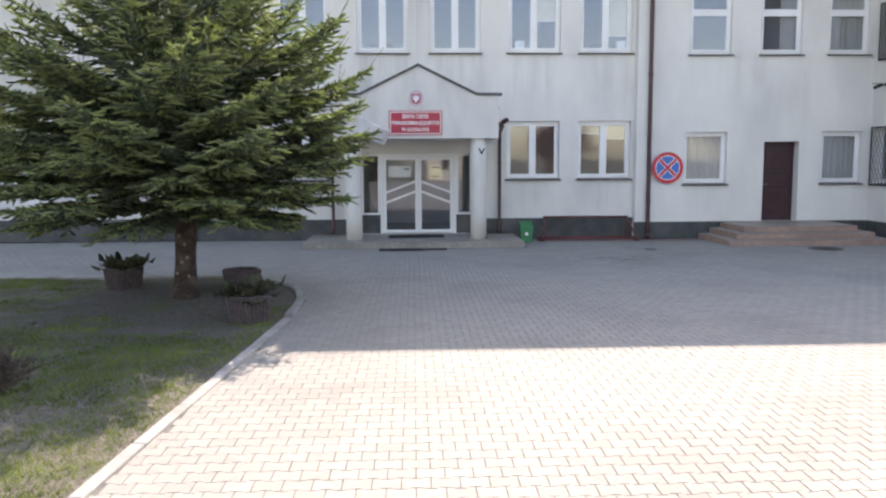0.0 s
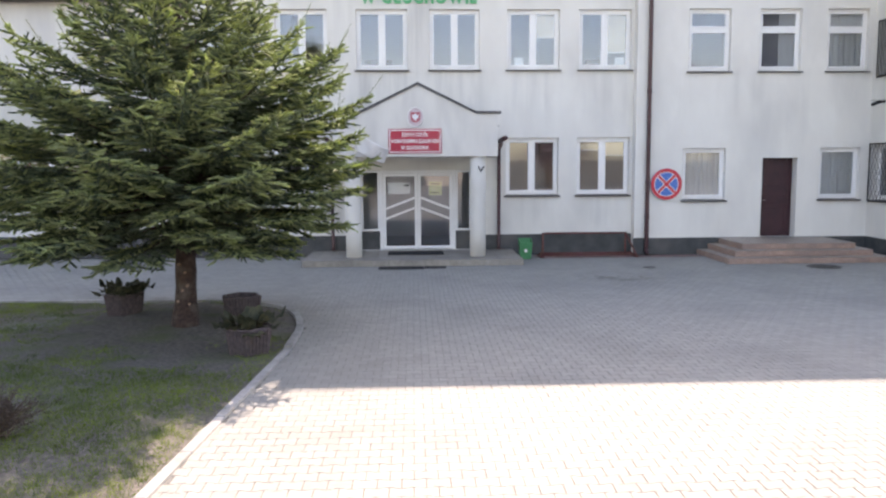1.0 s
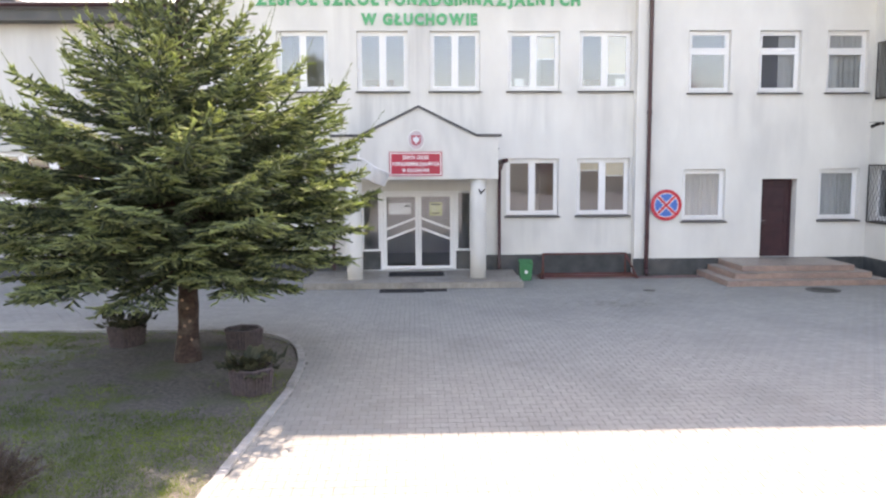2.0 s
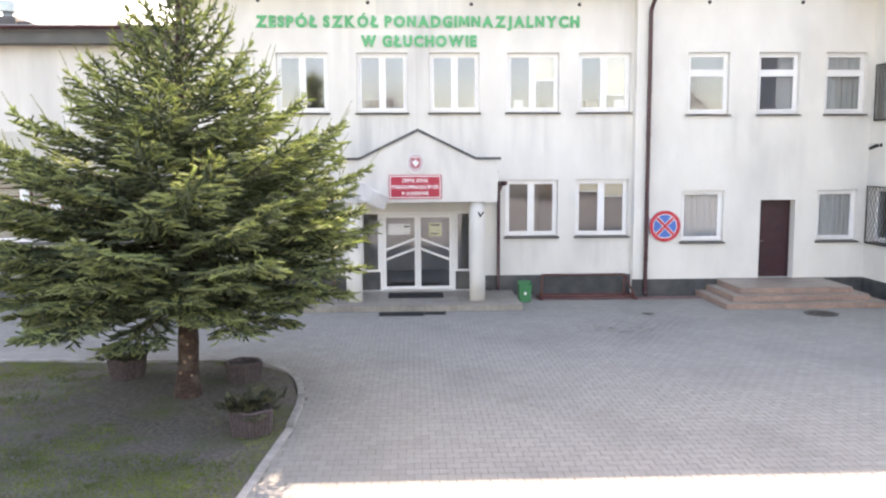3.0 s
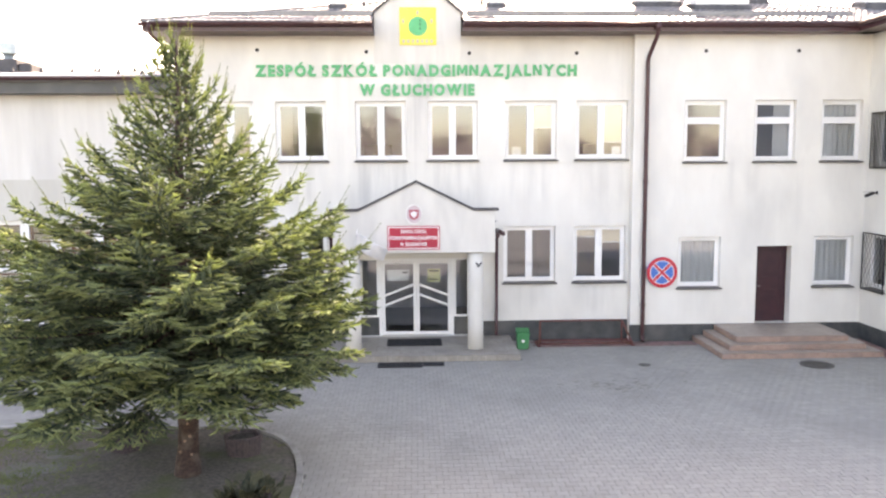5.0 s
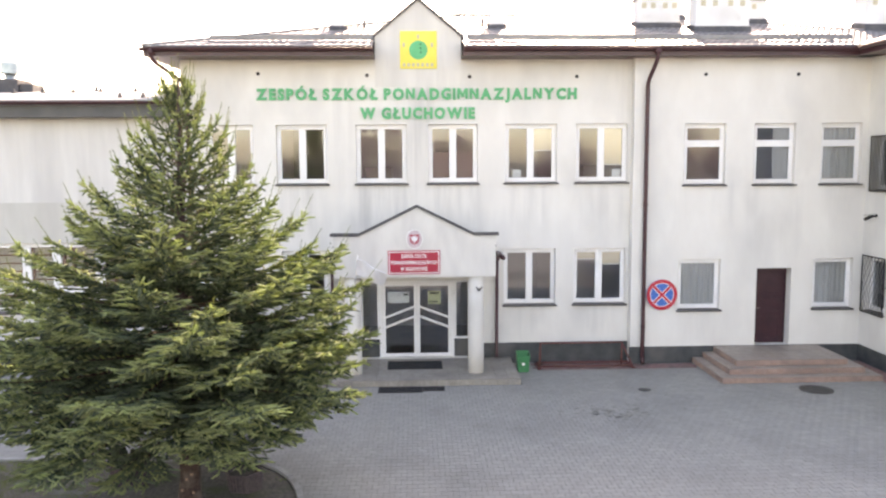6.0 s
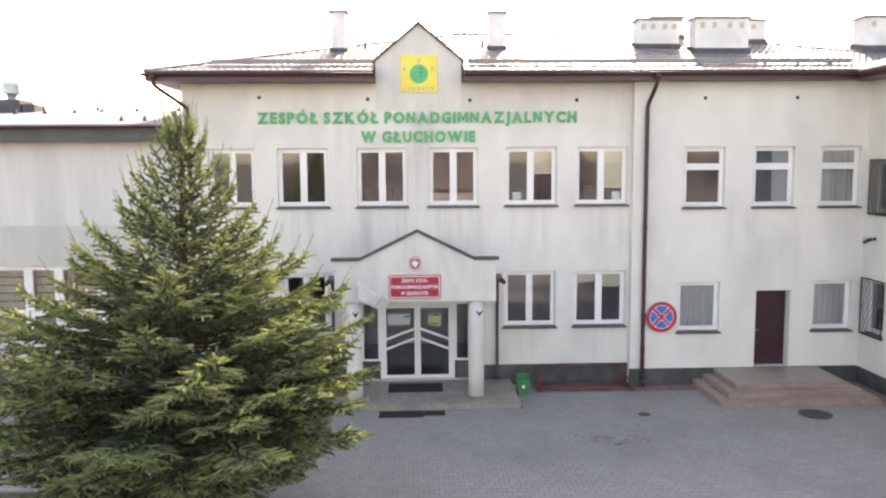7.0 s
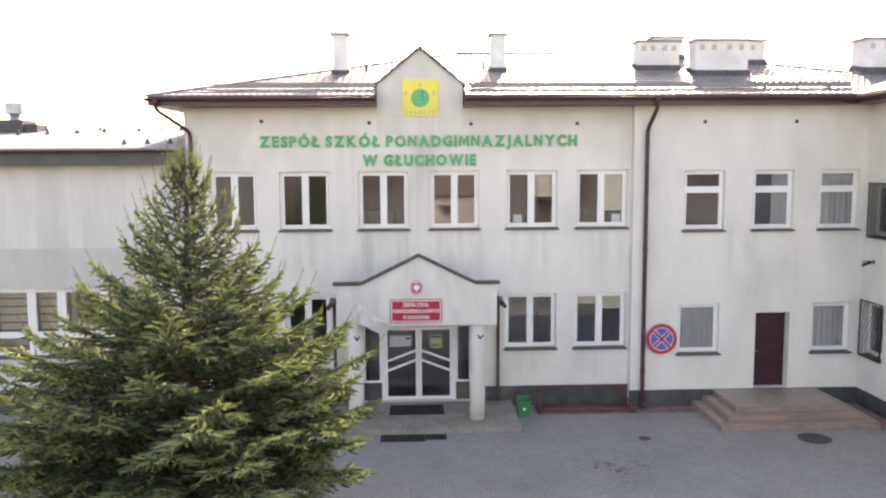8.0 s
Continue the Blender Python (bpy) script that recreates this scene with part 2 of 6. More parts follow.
# tip needles: yellowish new growth, with missing sunlight painted into the colour
TIPS = leaf_surface("sunlit_tip_needles", (0.165, 0.196, 0.115), (0.37, 0.42, 0.215), 0.18, 0.48, (1.62, 1.70, 1.05))
DRY_TWIG = leaf_surface("dry_bush_twig", (0.05, 0.035, 0.030), (0.13, 0.10, 0.085), 0.2, 0.1)
WOODS = leaf_surface("far_leaves", (0.162, 0.128, 0.142), (0.323, 0.255, 0.275), 1.5, 0.2)
HOUSE_WALL = surf("beige_house_render", (0.40, 0.37, 0.33), (0.48, 0.45, 0.40), 0.8, 0.9, 0.2, 0.01)
HOUSE_ROOF = surf("red_house_tile", (0.16, 0.12, 0.11), (0.22, 0.17, 0.155), 0.3, 0.8, 0.2, 0.03)



def streaks(m, marks, tone):
    """Dirt washed down a wall: marks (x, half width, z low, z high, strength), broken up by upright noise."""
    n, ln = m.node_tree.nodes, m.node_tree.links
    b = n["Principled BSDF"]
    old = b.inputs["Base Color"].links[0].from_socket
    geo, sep, mp, nz = n.new("ShaderNodeNewGeometry"), n.new("ShaderNodeSeparateXYZ"), n.new("ShaderNodeMapping"), n.new("ShaderNodeTexNoise")
    mp.inputs["Scale"].default_value = (2.6, 1.0, 0.22)
    nz.inputs["Scale"].default_value, nz.inputs["Detail"].default_value = 1.7, 7
    ln.new(geo.outputs["Position"], sep.inputs["Vector"])
    ln.new(geo.outputs["Position"], mp.inputs["Vector"])
    ln.new(mp.outputs["Vector"], nz.inputs["Vector"])

    def calc(op, a, c):
        q = n.new("ShaderNodeMath")
        q.operation = op
        for k, v in enumerate((a, c)):
            if isinstance(v, (int, float)):
                q.inputs[k].default_value = v
            else:
                ln.new(v, q.inputs[k])
        return q.outputs["Value"]

    def ramp(v, lo, hi):
        q = n.new("ShaderNodeMapRange")
        q.interpolation_type = "SMOOTHSTEP"
        q.inputs["From Min"].default_value, q.inputs["From Max"].default_value = lo, hi
        ln.new(v, q.inputs["Value"])
        return q.outputs["Result"]

    total = 0.0
    for x, half, lo, hi, strength in marks:
        wide = calc("SUBTRACT", 1.0, ramp(calc("ABSOLUTE", calc("SUBTRACT", sep.outputs["X"], x), 0.0), half * 0.3, half))
        tall = calc("MULTIPLY", ramp(sep.outputs["Z"], lo, lo + 0.5 * (hi - lo)), calc("SUBTRACT", 1.0, ramp(sep.outputs["Z"], hi - 0.15, hi + 0.15)))
        total = calc("MAXIMUM", total, calc("MULTIPLY", calc("MULTIPLY", wide, tall), strength))
    total = calc("MULTIPLY", total, ramp(nz.outputs["Fac"], 0.28, 0.74))
    mx = n.new("ShaderNodeMix")
    mx.data_type = "RGBA"
    mx.inputs["B"].default_value = (*tone, 1)
    ln.new(total, mx.inputs["Factor"])
    ln.new(old, mx.inputs["A"])
    ln.new(mx.outputs["Result"], b.inputs["Base Color"])
    return m


FRONT_PLASTER = surf("streaked_cream_plaster", (0.69, 0.67, 0.625), (0.745, 0.73, 0.685), 0.6, 0.9, 0.25, 0.006, stain=(0.58, 0.57, 0.54), stain_size=1.5, stretch=(1.0, 1.0, 0.5))
streaks(FRONT_PLASTER, [(0.2, 0.75, 3.6, 8.6, 0.7), (-1.9, 0.5, 3.5, 7.9, 0.25), (-0.75, 1.3, 3.2, 5.15, 0.6), (1.25, 1.2, 3.2, 5.15, 0.45), (-2.95, 0.9, 3.3, 5.1, 0.45), (3.3, 0.9, 3.4, 5.1, 0.4), (5.3, 0.9, 3.4, 5.1, 0.35), (3.3, 0.8, 0.5, 1.65, 0.3), (5.2, 0.8, 0.5, 1.65, 0.3), (5.85, 0.3, 2.0, 8.3, 0.35)], (0.44, 0.435, 0.42))
BAY_PLASTER = surf("bay_cream_plaster", (0.70, 0.68, 0.635), (0.75, 0.735, 0.69), 0.6, 0.9, 0.25, 0.006, stain=(0.60, 0.59, 0.56), stain_size=1.5, stretch=(1.0, 1.0, 0.5))
streaks(BAY_PLASTER, [(7.4, 0.35, 3.4, 5.05, 0.3), (8.75, 0.3, 3.4, 5.05, 0.3), (9.4, 0.3, 3.5, 5.05, 0.25), (10.7, 0.3, 3.5, 5.05, 0.25), (11.9, 0.8, 3.4, 5.05, 0.25), (8.0, 0.7, 0.4, 1.5, 0.25), (10.1, 1.2, 2.7, 4.2, 0.2), (6.6, 0.3, 1.0, 7.8, 0.2)], (0.47, 0.465, 0.445))
PORCH_PLASTER = surf("porch_cream_plaster", (0.62, 0.605, 0.57), (0.68, 0.665, 0.625), 0.5, 0.9, 0.25, 0.006, stain=(0.53, 0.52, 0.50), stain_size=0.9, stretch=(1.3, 1.0, 0.4))
GYM_BAND = surf("grey_beige_band_plaster", (0.50, 0.49, 0.45), (0.57, 0.56, 0.52), 0.5, 0.9, 0.25, 0.006, stain=(0.45, 0.445, 0.42), stain_size=1.1, stretch=(1.3, 1.0, 0.3))

# ---- mesh building ----


class Geo:
    """Vertices and faces of one mesh."""

    def __init__(self):
        self.v, self.f = [], []

    def add(self, verts, faces):
        k = len(self.v)
        self.v += [tuple(p) for p in verts]
        self.f += [tuple(k + i for i in fc) for fc in faces]
        return self

    def box(self, x0, x1, y0, y1, z0, z1, b=0.0):
        """A box, with its edges chamfered by b."""
        if b <= 0:
            vs = [(x, y, z) for z in (z0, z1) for y in (y0, y1) for x in (x0, x1)]
            return self.add(vs, [(0, 2, 3, 1), (4, 5, 7, 6), (0, 1, 5, 4), (2, 6, 7, 3), (0, 4, 6, 2), (1, 3, 7, 5)])
        c, h = ((x0 + x1) / 2, (y0 + y1) / 2, (z0 + z1) / 2), (abs(x1 - x0) / 2, abs(y1 - y0) / 2, abs(z1 - z0) / 2)
        b = min(b, min(h) * 0.6)
        bm = bmesh.new()
        bmesh.ops.create_cube(bm, size=2.0)
        for q in bm.verts:
            q.co = Vector((c[0] + q.co.x * h[0], c[1] + q.co.y * h[1], c[2] + q.co.z * h[2]))
        bmesh.ops.bevel(bm, geom=bm.edges[:], offset=b, segments=1, affect="EDGES")
        bm.verts.index_update()
        self.add([q.co[:] for q in bm.verts], [[q.index for q in fc.verts] for fc in bm.faces])
        bm.free()
        return self

    def tube(self, path, radius, sides=10, caps=True):
        """A tube along a path, its radius one number or one for each point."""
        path = [Vector(p) for p in path]
        rad = radius if isinstance(radius, (list, tuple)) else [radius] * len(path)
        vs, fs, ref = [], [], None
        for i, p in enumerate(path):
            d = (path[min(i + 1, len(path) - 1)] - path[max(i - 1, 0)]).normalized()
            if ref is None:
                ref = d.orthogonal().normalized()
            ref = (ref - d * ref.dot(d)).normalized()
            o = d.cross(ref)
            vs += [p + (ref * math.cos(math.tau * k / sides) + o * math.sin(math.tau * k / sides)) * rad[i] for k in range(sides)]
        for i in range(len(path) - 1):
            fs += [(i * sides + k, i * sides + (k + 1) % sides, (i + 1) * sides + (k + 1) % sides, (i + 1) * sides + k) for k in range(sides)]
        if caps:
            fs += [tuple(range(sides))[::-1], tuple(range((len(path) - 1) * sides, len(path) * sides))]
        return self.add(vs, fs)

    def prism(self, outline, a0, a1, axis="y"):
        """An outline of (u, w) pushed along an axis: y gives x, z outlines; z gives x, y; x gives y, z."""
        place = {"y": lambda u, w, a: (u, a, w), "z": lambda u, w, a: (u, w, a), "x": lambda u, w, a: (a, u, w)}[axis]
        k = len(outline)
        vs = [place(u, w, a0) for u, w in outline] + [place(u, w, a1) for u, w in outline]
        fs = [tuple(range(k)), tuple(range(k, 2 * k))[::-1]] + [(i, k + i, k + (i + 1) % k, (i + 1) % k) for i in range(k)]
        return self.add(vs, fs)

    def mesh(self, name, smooth=False):
        me = bpy.data.meshes.new(name)
        me.from_pydata(self.v, [], self.f)
        bm = bmesh.new()
        bm.from_mesh(me)
        bmesh.ops.recalc_face_normals(bm, faces=bm.faces[:])
        bm.to_mesh(me)
        bm.free()
        if smooth:
            me.shade_smooth()
        return me


def part(name, geo, material, parent=None, label="", smooth=False):
    """One mesh object, under a thing or a part; geometry in the parent's own space."""
    me = geo.mesh(name, smooth) if isinstance(geo, Geo) else geo
    if material is not None and not me.materials:
        me.materials.append(material)
    ob = new(name, me)
    if parent is not None:
        ob.parent = parent
    if label:
        tagged(ob, label)
    return ob


def thing(name, label, category, at=(0, 0, 0), turn=0.0, group="", kind=""):
    """An empty at the base of a thing, which parents its parts."""
    ob = new(name)
    ob.empty_display_size = 0.1
    ob.matrix_basis = pose(*at, 0, 0, turn)
    return tagged(ob, label, category, group, kind)


def raw_mesh(name, verts, faces, material, flat=True):
    """A mesh from number arrays: verts n x 3, faces n x 3 or n x 4."""
    verts, faces = np.asarray(verts, dtype=np.float32), np.asarray(faces, dtype=np.int32)
    me = bpy.data.meshes.new(name)
    k = faces.shape[1]
    me.vertices.add(len(verts))
    me.vertices.foreach_set("co", verts.ravel())
    me.loops.add(faces.size)
    me.loops.foreach_set("vertex_index", faces.ravel())
    me.polygons.add(len(faces))
    me.polygons.foreach_set("loop_start", np.arange(0, faces.size, k, dtype=np.int32))
    me.update(calc_edges=True)
    me.validate()
    if flat:
        me.shade_flat()
    me.materials.append(material)
    return me


def wall_mesh(x0, x1, z0, z1, y0, y1, holes):
    """A wall from x0 to x1, front y0, back y1, with openings (x0, x1, z0, z1) right through."""
    xs = sorted({x0, x1, *[c for h in holes for c in h[:2]]})
    zs = sorted({z0, z1, *[c for h in holes for c in h[2:]]})
    xs, zs = [c for c in xs if x0 <= c <= x1], [c for c in zs if z0 <= c <= z1]
    g = Geo()

    def solid(i, k):
        if not (0 <= i < len(xs) - 1 and 0 <= k < len(zs) - 1):
            return False
        cx, cz = (xs[i] + xs[i + 1]) / 2, (zs[k] + zs[k + 1]) / 2
        return not any(h[0] < cx < h[1] and h[2] < cz < h[3] for h in holes)

    for i in range(len(xs) - 1):
        for k in range(len(zs) - 1):
            if not solid(i, k):
                continue
            a, b, c, d = xs[i], xs[i + 1], zs[k], zs[k + 1]
            g.add([(a, y0, c), (b, y0, c), (b, y0, d), (a, y0, d)], [(0, 1, 2, 3)])
            g.add([(a, y1, c), (b, y1, c), (b, y1, d), (a, y1, d)], [(3, 2, 1, 0)])
            if not solid(i - 1, k):
                g.add([(a, y0, c), (a, y1, c), (a, y1, d), (a, y0, d)], [(3, 2, 1, 0)])
            if not solid(i + 1, k):
                g.add([(b, y0, c), (b, y1, c), (b, y1, d), (b, y0, d)], [(0, 1, 2, 3)])
            if not solid(i, k - 1):
                g.add([(a, y0, c), (b, y0, c), (b, y1, c), (a, y1, c)], [(3, 2, 1, 0)])
            if not solid(i, k + 1):
                g.add([(a, y0, d), (b, y0, d), (b, y1, d), (a, y1, d)], [(0, 1, 2, 3)])
    me = bpy.data.meshes.new("wall")
    me.from_pydata(g.v, [], g.f)
    return me


# ---- the large structure ----
WALL_L, WALL_R, CORNER, JOG = -6.16, 6.08, 12.6, -0.27  # main front from end to end; the right-hand bay stands 0.27 m forward
UP = (5.05, 6.665)
LOW = (1.635, 3.225)
UPPER = [(-5.52, -4.25), (-3.65, -2.26), (-1.49, -0.11), (0.48, 1.84), (2.59, 4.02), (4.55, 5.99)]
LOWER = [(-5.5, -4.2), (-3.58, -2.32), (2.56, 4.015), (4.52, 5.99)]
BAY_UP = [(7.48, 8.63), (9.42, 10.57), (11.29, 12.43)]
BAY_LOW = [(7.40, 8.59), (11.22, 12.35)]
DOORWAY = (9.62, 10.60, 0.45, 2.64)
ENTRY = (-1.44, 1.62, 0.16, 2.36)

holes = [(*w, *UP) for w in UPPER] + [(*w, *LOW) for w in LOWER] + [ENTRY]
front = part("wall_south", wall_mesh(WALL_L, WALL_R, 0.0, 8.4, 0.0, 0.4, holes), FRONT_PLASTER)
tagged(front, "cream plastered two-storey school front, grey streaks of dirt", "wall", kind="structure")
bay = part("wall_south_bay", wall_mesh(WALL_R, CORNER + 0.4, 0.0, 8.4, JOG, JOG + 0.4, [(*w, 4.97, 6.645) for w in BAY_UP] + [(*w, 1.48, 2.91) for w in BAY_LOW] + [DOORWAY]), BAY_PLASTER)
tagged(bay, "cream plastered bay of the school front beside the downpipe", "wall", kind="structure")

# soiled block under the small gable, swelling gently out of the wall
pier = part("wall_pier", Geo().prism([(-0.003, 7.66), (-0.05, 8.2), (-0.05, 9.02), (0.38, 9.02), (0.38, 8.42), (-0.003, 8.42)], -0.94, 1.39, "x"), PLASTER_SOILED)
tagged(pier, "soiled grey plaster pier under the small gable", "wall", kind="structure")
g = Geo().prism([(-0.94, 9.02), (1.39, 9.02), (0.23, 9.95)], -0.05, 0.38)
tagged(part("wall_gable", g, PLASTER_SOILED), "soiled grey plaster gable above the eaves", "wall", kind="structure")
g = Geo()
for side in (-1, 1):
    foot = -0.94 if side < 0 else 1.39
    g.prism([(foot + side * 0.06, 8.94), (foot + side * 0.07, 9.0), (0.23, 10.03), (0.23, 9.95)], -0.12, 0.5)
tagged(part("trim_gable", g, FLASHING), "dark metal coping on the small gable", "coping", kind="structure")

# back and end walls, floors and ceilings of the main house
g = Geo().box(WALL_L, WALL_L + 0.4, 0.4, 12.0, 0.0, 8.4)
tagged(part("wall_west", g, PLASTER), "cream plastered end wall", "wall", kind="structure")
g = Geo().box(WALL_L, 20.0, 11.6, 12.0, 0.0, 8.4)
tagged(part("wall_north", g, PLASTER), "cream plastered back wall", "wall", kind="structure")
g = Geo().box(WALL_L + 0.4, 12.6, 4.8, 5.0, 0.1, 8.2)
tagged(part("wall_corridor", g, ROOM), "grey painted corridor wall behind the rooms", "wall", kind="structure")
for k, x in enumerate((-3.95, -1.85, 2.15, 4.3, 6.5, 9.05, 11.0)):
    g = Geo().box(x - 0.06, x + 0.06, 0.41, 4.8, 4.0 if -2 < x < 2.2 else 0.1, 8.2)
    tagged(part("wall_room_%d" % (k + 1), g, ROOM), "grey painted room partition", "wall", kind="structure")
g = Geo().box(WALL_L + 0.4, 12.6, 0.15, 11.6, 0.0, 0.1)
tagged(part("floor", g, ROOM_FLOOR), "brown school floor", "floor", kind="structure")
g = Geo().box(WALL_L + 0.4, 12.6, 0.41, 4.8, 3.6, 3.9)
tagged(part("floor_upper", g, ROOM), "storey slab", "floor", kind="structure")
g = Geo().box(WALL_L + 0.4, 12.6, 0.41, 11.6, 8.2, 8.36)
tagged(part("ceiling", g, ROOM), "pale ceiling", "ceiling", kind="structure")

# plinths, proud of the plaster
for name, x0, x1, y, z in (("plinth_west", WALL_L, -1.44, -0.02, 0.57), ("plinth_east", 1.62, WALL_R, -0.02, 0.57)):
    tagged(part(name, Geo().box(x0, x1, y, 0.0, 0.0, z), PLINTH), "dark grey painted plinth", "plinth", kind="structure")
tagged(part("plinth_bay", Geo().box(WALL_R - 0.02, CORNER, JOG - 0.02, JOG, 0.0, 0.46), PLINTH), "dark grey painted plinth of the bay", "plinth", kind="structure")

# the wing that comes forward at the right
WIN_UP, WIN_LOW = (-1.62, -0.6, 4.8, 6.26), (-1.42, -0.46, 1.46, 3.0)
me = wall_mesh(-9.0, JOG, 0.0, 8.4, 0.0, 0.4, [WIN_UP, WIN_LOW])
wing = part("wall_wing", me, PLASTER)
wing.matrix_basis = Matrix(((0, 1, 0, CORNER), (1, 0, 0, 0), (0, 0, 1, 0), (0, 0, 0, 1)))
me.flip_normals()
tagged(wing, "cream plastered side wall of the school wing", "wall", kind="structure")
g = Geo().box(CORNER + 0.4, 20.0, -9.0, -8.6, 0.0, 8.4).box(19.6, 20.0, -8.6, 11.6, 0.0, 8.4)
tagged(part("wall_wing_back", g, PLASTER), "cream plastered outer walls of the wing", "wall", kind="structure")
tagged(part("wall_wing_room", Geo().box(15.5, 15.6, -8.6, 0.2, 0.1, 8.2), ROOM), "grey painted wall inside the wing", "wall", kind="structure")
tagged(part("plinth_wing", Geo().box(CORNER - 0.02, CORNER, -9.0, JOG - 0.02, 0.0, 0.46), PLINTH), "dark grey painted plinth of the wing", "plinth", kind="structure")

# low sports hall on the other side
GYM_Y, GYM_END = 0.2, -30.0
GYM_WINDOWS = [(-8.66, -7.46), (-9.83, -8.66), (-10.66, -9.83), (-11.83, -10.66), (-13.0, -11.83), (-14.17, -13.0)]
gym = part("wall_gym", wall_mesh(GYM_END, WALL_L, 0.0, 7.0, GYM_Y, GYM_Y + 0.4, [(GYM_WINDOWS[-1][0], GYM_WINDOWS[0][1], 1.55, 3.48)]), GYM_PLASTER)
tagged(gym, "cream plastered wall of the low sports hall, streaked grey", "wall", kind="structure")
backs = [(-8.2, -9.8), (-10.4, -12.0), (-12.6, -14.2), (-14.8, -16.4)]
gym_back = part("wall_gym_back", wall_mesh(GYM_END, WALL_L, 0.0, 7.0, 9.6, 10.0, [(b, a, 1.4, 5.6) for a, b in backs]), BLIND)
tagged(gym_back, "far wall of the sports hall with tall windows", "wall", kind="structure")
tagged(part("band_gym", Geo().box(GYM_END, WALL_L, GYM_Y - 0.012, GYM_Y - 0.002, 3.49, 4.6), GYM_BAND), "grey-beige plaster band over the sports hall windows", "wall", kind="structure")
tagged(part("plinth_gym", Geo().box(GYM_END, WALL_L, GYM_Y - 0.02, GYM_Y, 0.0, 0.6), PLINTH), "dark grey painted plinth of the hall", "plinth", kind="structure")
tagged(part("floor_gym", Geo().box(GYM_END, WALL_L, GYM_Y + 0.41, 9.6, 0.0, 0.1), GYM_WOOD), "wooden sports hall floor", "floor", kind="structure")


def slope_roof(x_of, courses, wave=0.19, step=0.35, start=(-0.86, 8.64), rise=0.29, x_end=20.0, gap=None, x_stop=None):
    """A metal tile sheet: waves along the eaves, a step at every course. x_of(y): where the sheet begins."""
    run = step * math.cos(math.atan(rise))
    x_first = min(x_of(start[0]), x_of(start[0] + run * courses))
    xs = np.arange(x_first, x_end, wave / 6)
    bend = 0.010 * np.maximum(np.cos(xs / wave * math.tau), -0.35)
    rows = []
    for c in range(courses):
        y0, y1 = start[0] + c * run, start[0] + (c + 1) * run
        z0, z1 = start[1] + (y0 - start[0]) * rise, start[1] + (y1 - start[0]) * rise
        rows += [(y0, z0 - 0.004), (y0, z0 + 0.024), (y1, z1 + 0.006)]
    vs = np.concatenate([np.stack([xs, np.full_like(xs, y), z + bend], 1) for y, z in rows])
    k, fs = len(xs), []
    for r in range(len(rows) - 1):
        ok = np.nonzero(xs[:-1] >= x_of(rows[r][0]) - wave / 6)[0]
        if x_stop:
            ok = ok[xs[ok] < x_stop(rows[r][0])]
        if gap and rows[r][0] < gap[2]:
            ok = ok[(xs[ok + 1] < gap[0]) | (xs[ok] > gap[1])]
        a = r * k + ok
        fs.append(np.stack([a, a + 1, a + k + 1, a + k], 1))
    return raw_mesh("roof", vs, np.concatenate(fs), ROOFING, False)


def hip_x(y):
    return -6.84 + (y + 0.86) * 1.24


roof = part("roof_main", slope_roof(hip_x, 20, gap=(-0.95, 1.40, 0.36), x_stop=lambda y: 11.25 + (3.74 - y) * 1.33), None)
tagged(roof, "dark brown metal tile roof shining in the sun", "roof", kind="structure")
RIDGE_Y, RIDGE_Z = 5.88, 10.6
g = Geo().add([(-6.84, -0.86, 8.62), (hip_x(RIDGE_Y), RIDGE_Y, RIDGE_Z), (-6.84, 12.6, 8.62), (8.4, RIDGE_Y, RIDGE_Z), (20, 12.6, 8.62), (20, 0.5, 8.9), (14.9, 0.98, 9.16)], [(0, 2, 1), (1, 2, 4, 3), (3, 4, 5), (3, 5, 6)])
tagged(part("roof_back", g, ROOFING), "dark brown metal tile roof slopes behind", "roof", kind="structure")
g = Geo().tube([(hip_x(RIDGE_Y), RIDGE_Y, RIDGE_Z + 0.03), (8.4, RIDGE_Y, RIDGE_Z + 0.01), (13.7, 1.9, 9.45)], 0.045, 8).tube([(-6.86, -0.88, 8.66), (hip_x(RIDGE_Y), RIDGE_Y, RIDGE_Z + 0.01)], 0.04, 8)
tagged(part("trim_ridge", g, ROOFING), "dark metal ridge and hip caps", "ridge", kind="structure")
me = slope_roof(lambda y: -0.86, 10, x_end=9.0, start=(11.9, 8.64))
wing_roof = part("roof_wing", me, None)
wing_roof.matrix_basis = Matrix(((0, 1, 0, 0), (-1, 0, 0, 0), (0, 0, 1, 0), (0, 0, 0, 1)))
g = Geo().add([(15.2, -9.0, 9.6), (15.2, 3.0, 9.6), (20.5, 3.0, 8.6), (20.5, -9.0, 8.6)], [(0, 1, 2, 3)])
tagged(part("roof_wing_back", g, ROOFING), "dark metal tile roof of the wing, far slope", "roof", kind="structure")
tagged(wing_roof, "dark metal tile roof of the wing", "roof", kind="structure")
# eaves: fascia boards and soffits
for name, x0, x1 in (("fascia_west", -6.84, -0.94), ("fascia_east", 1.39, 11.98)):
    g = Geo().box(x0, x1, -0.82, -0.79, 8.40, 8.64).box(x0, x1, -0.79, 0.0, 8.40, 8.42)
    tagged(part(name, g, BROWN), "dark brown eaves fascia and soffit", "fascia", kind="structure")
g = Geo().box(-6.84, -6.81, -0.79, 12.0, 8.40, 8.62).box(-6.81, WALL_L, -0.79, 12.0, 8.401, 8.421)
tagged(part("fascia_end", g, BROWN), "dark brown fascia of the hipped end", "fascia", kind="structure")
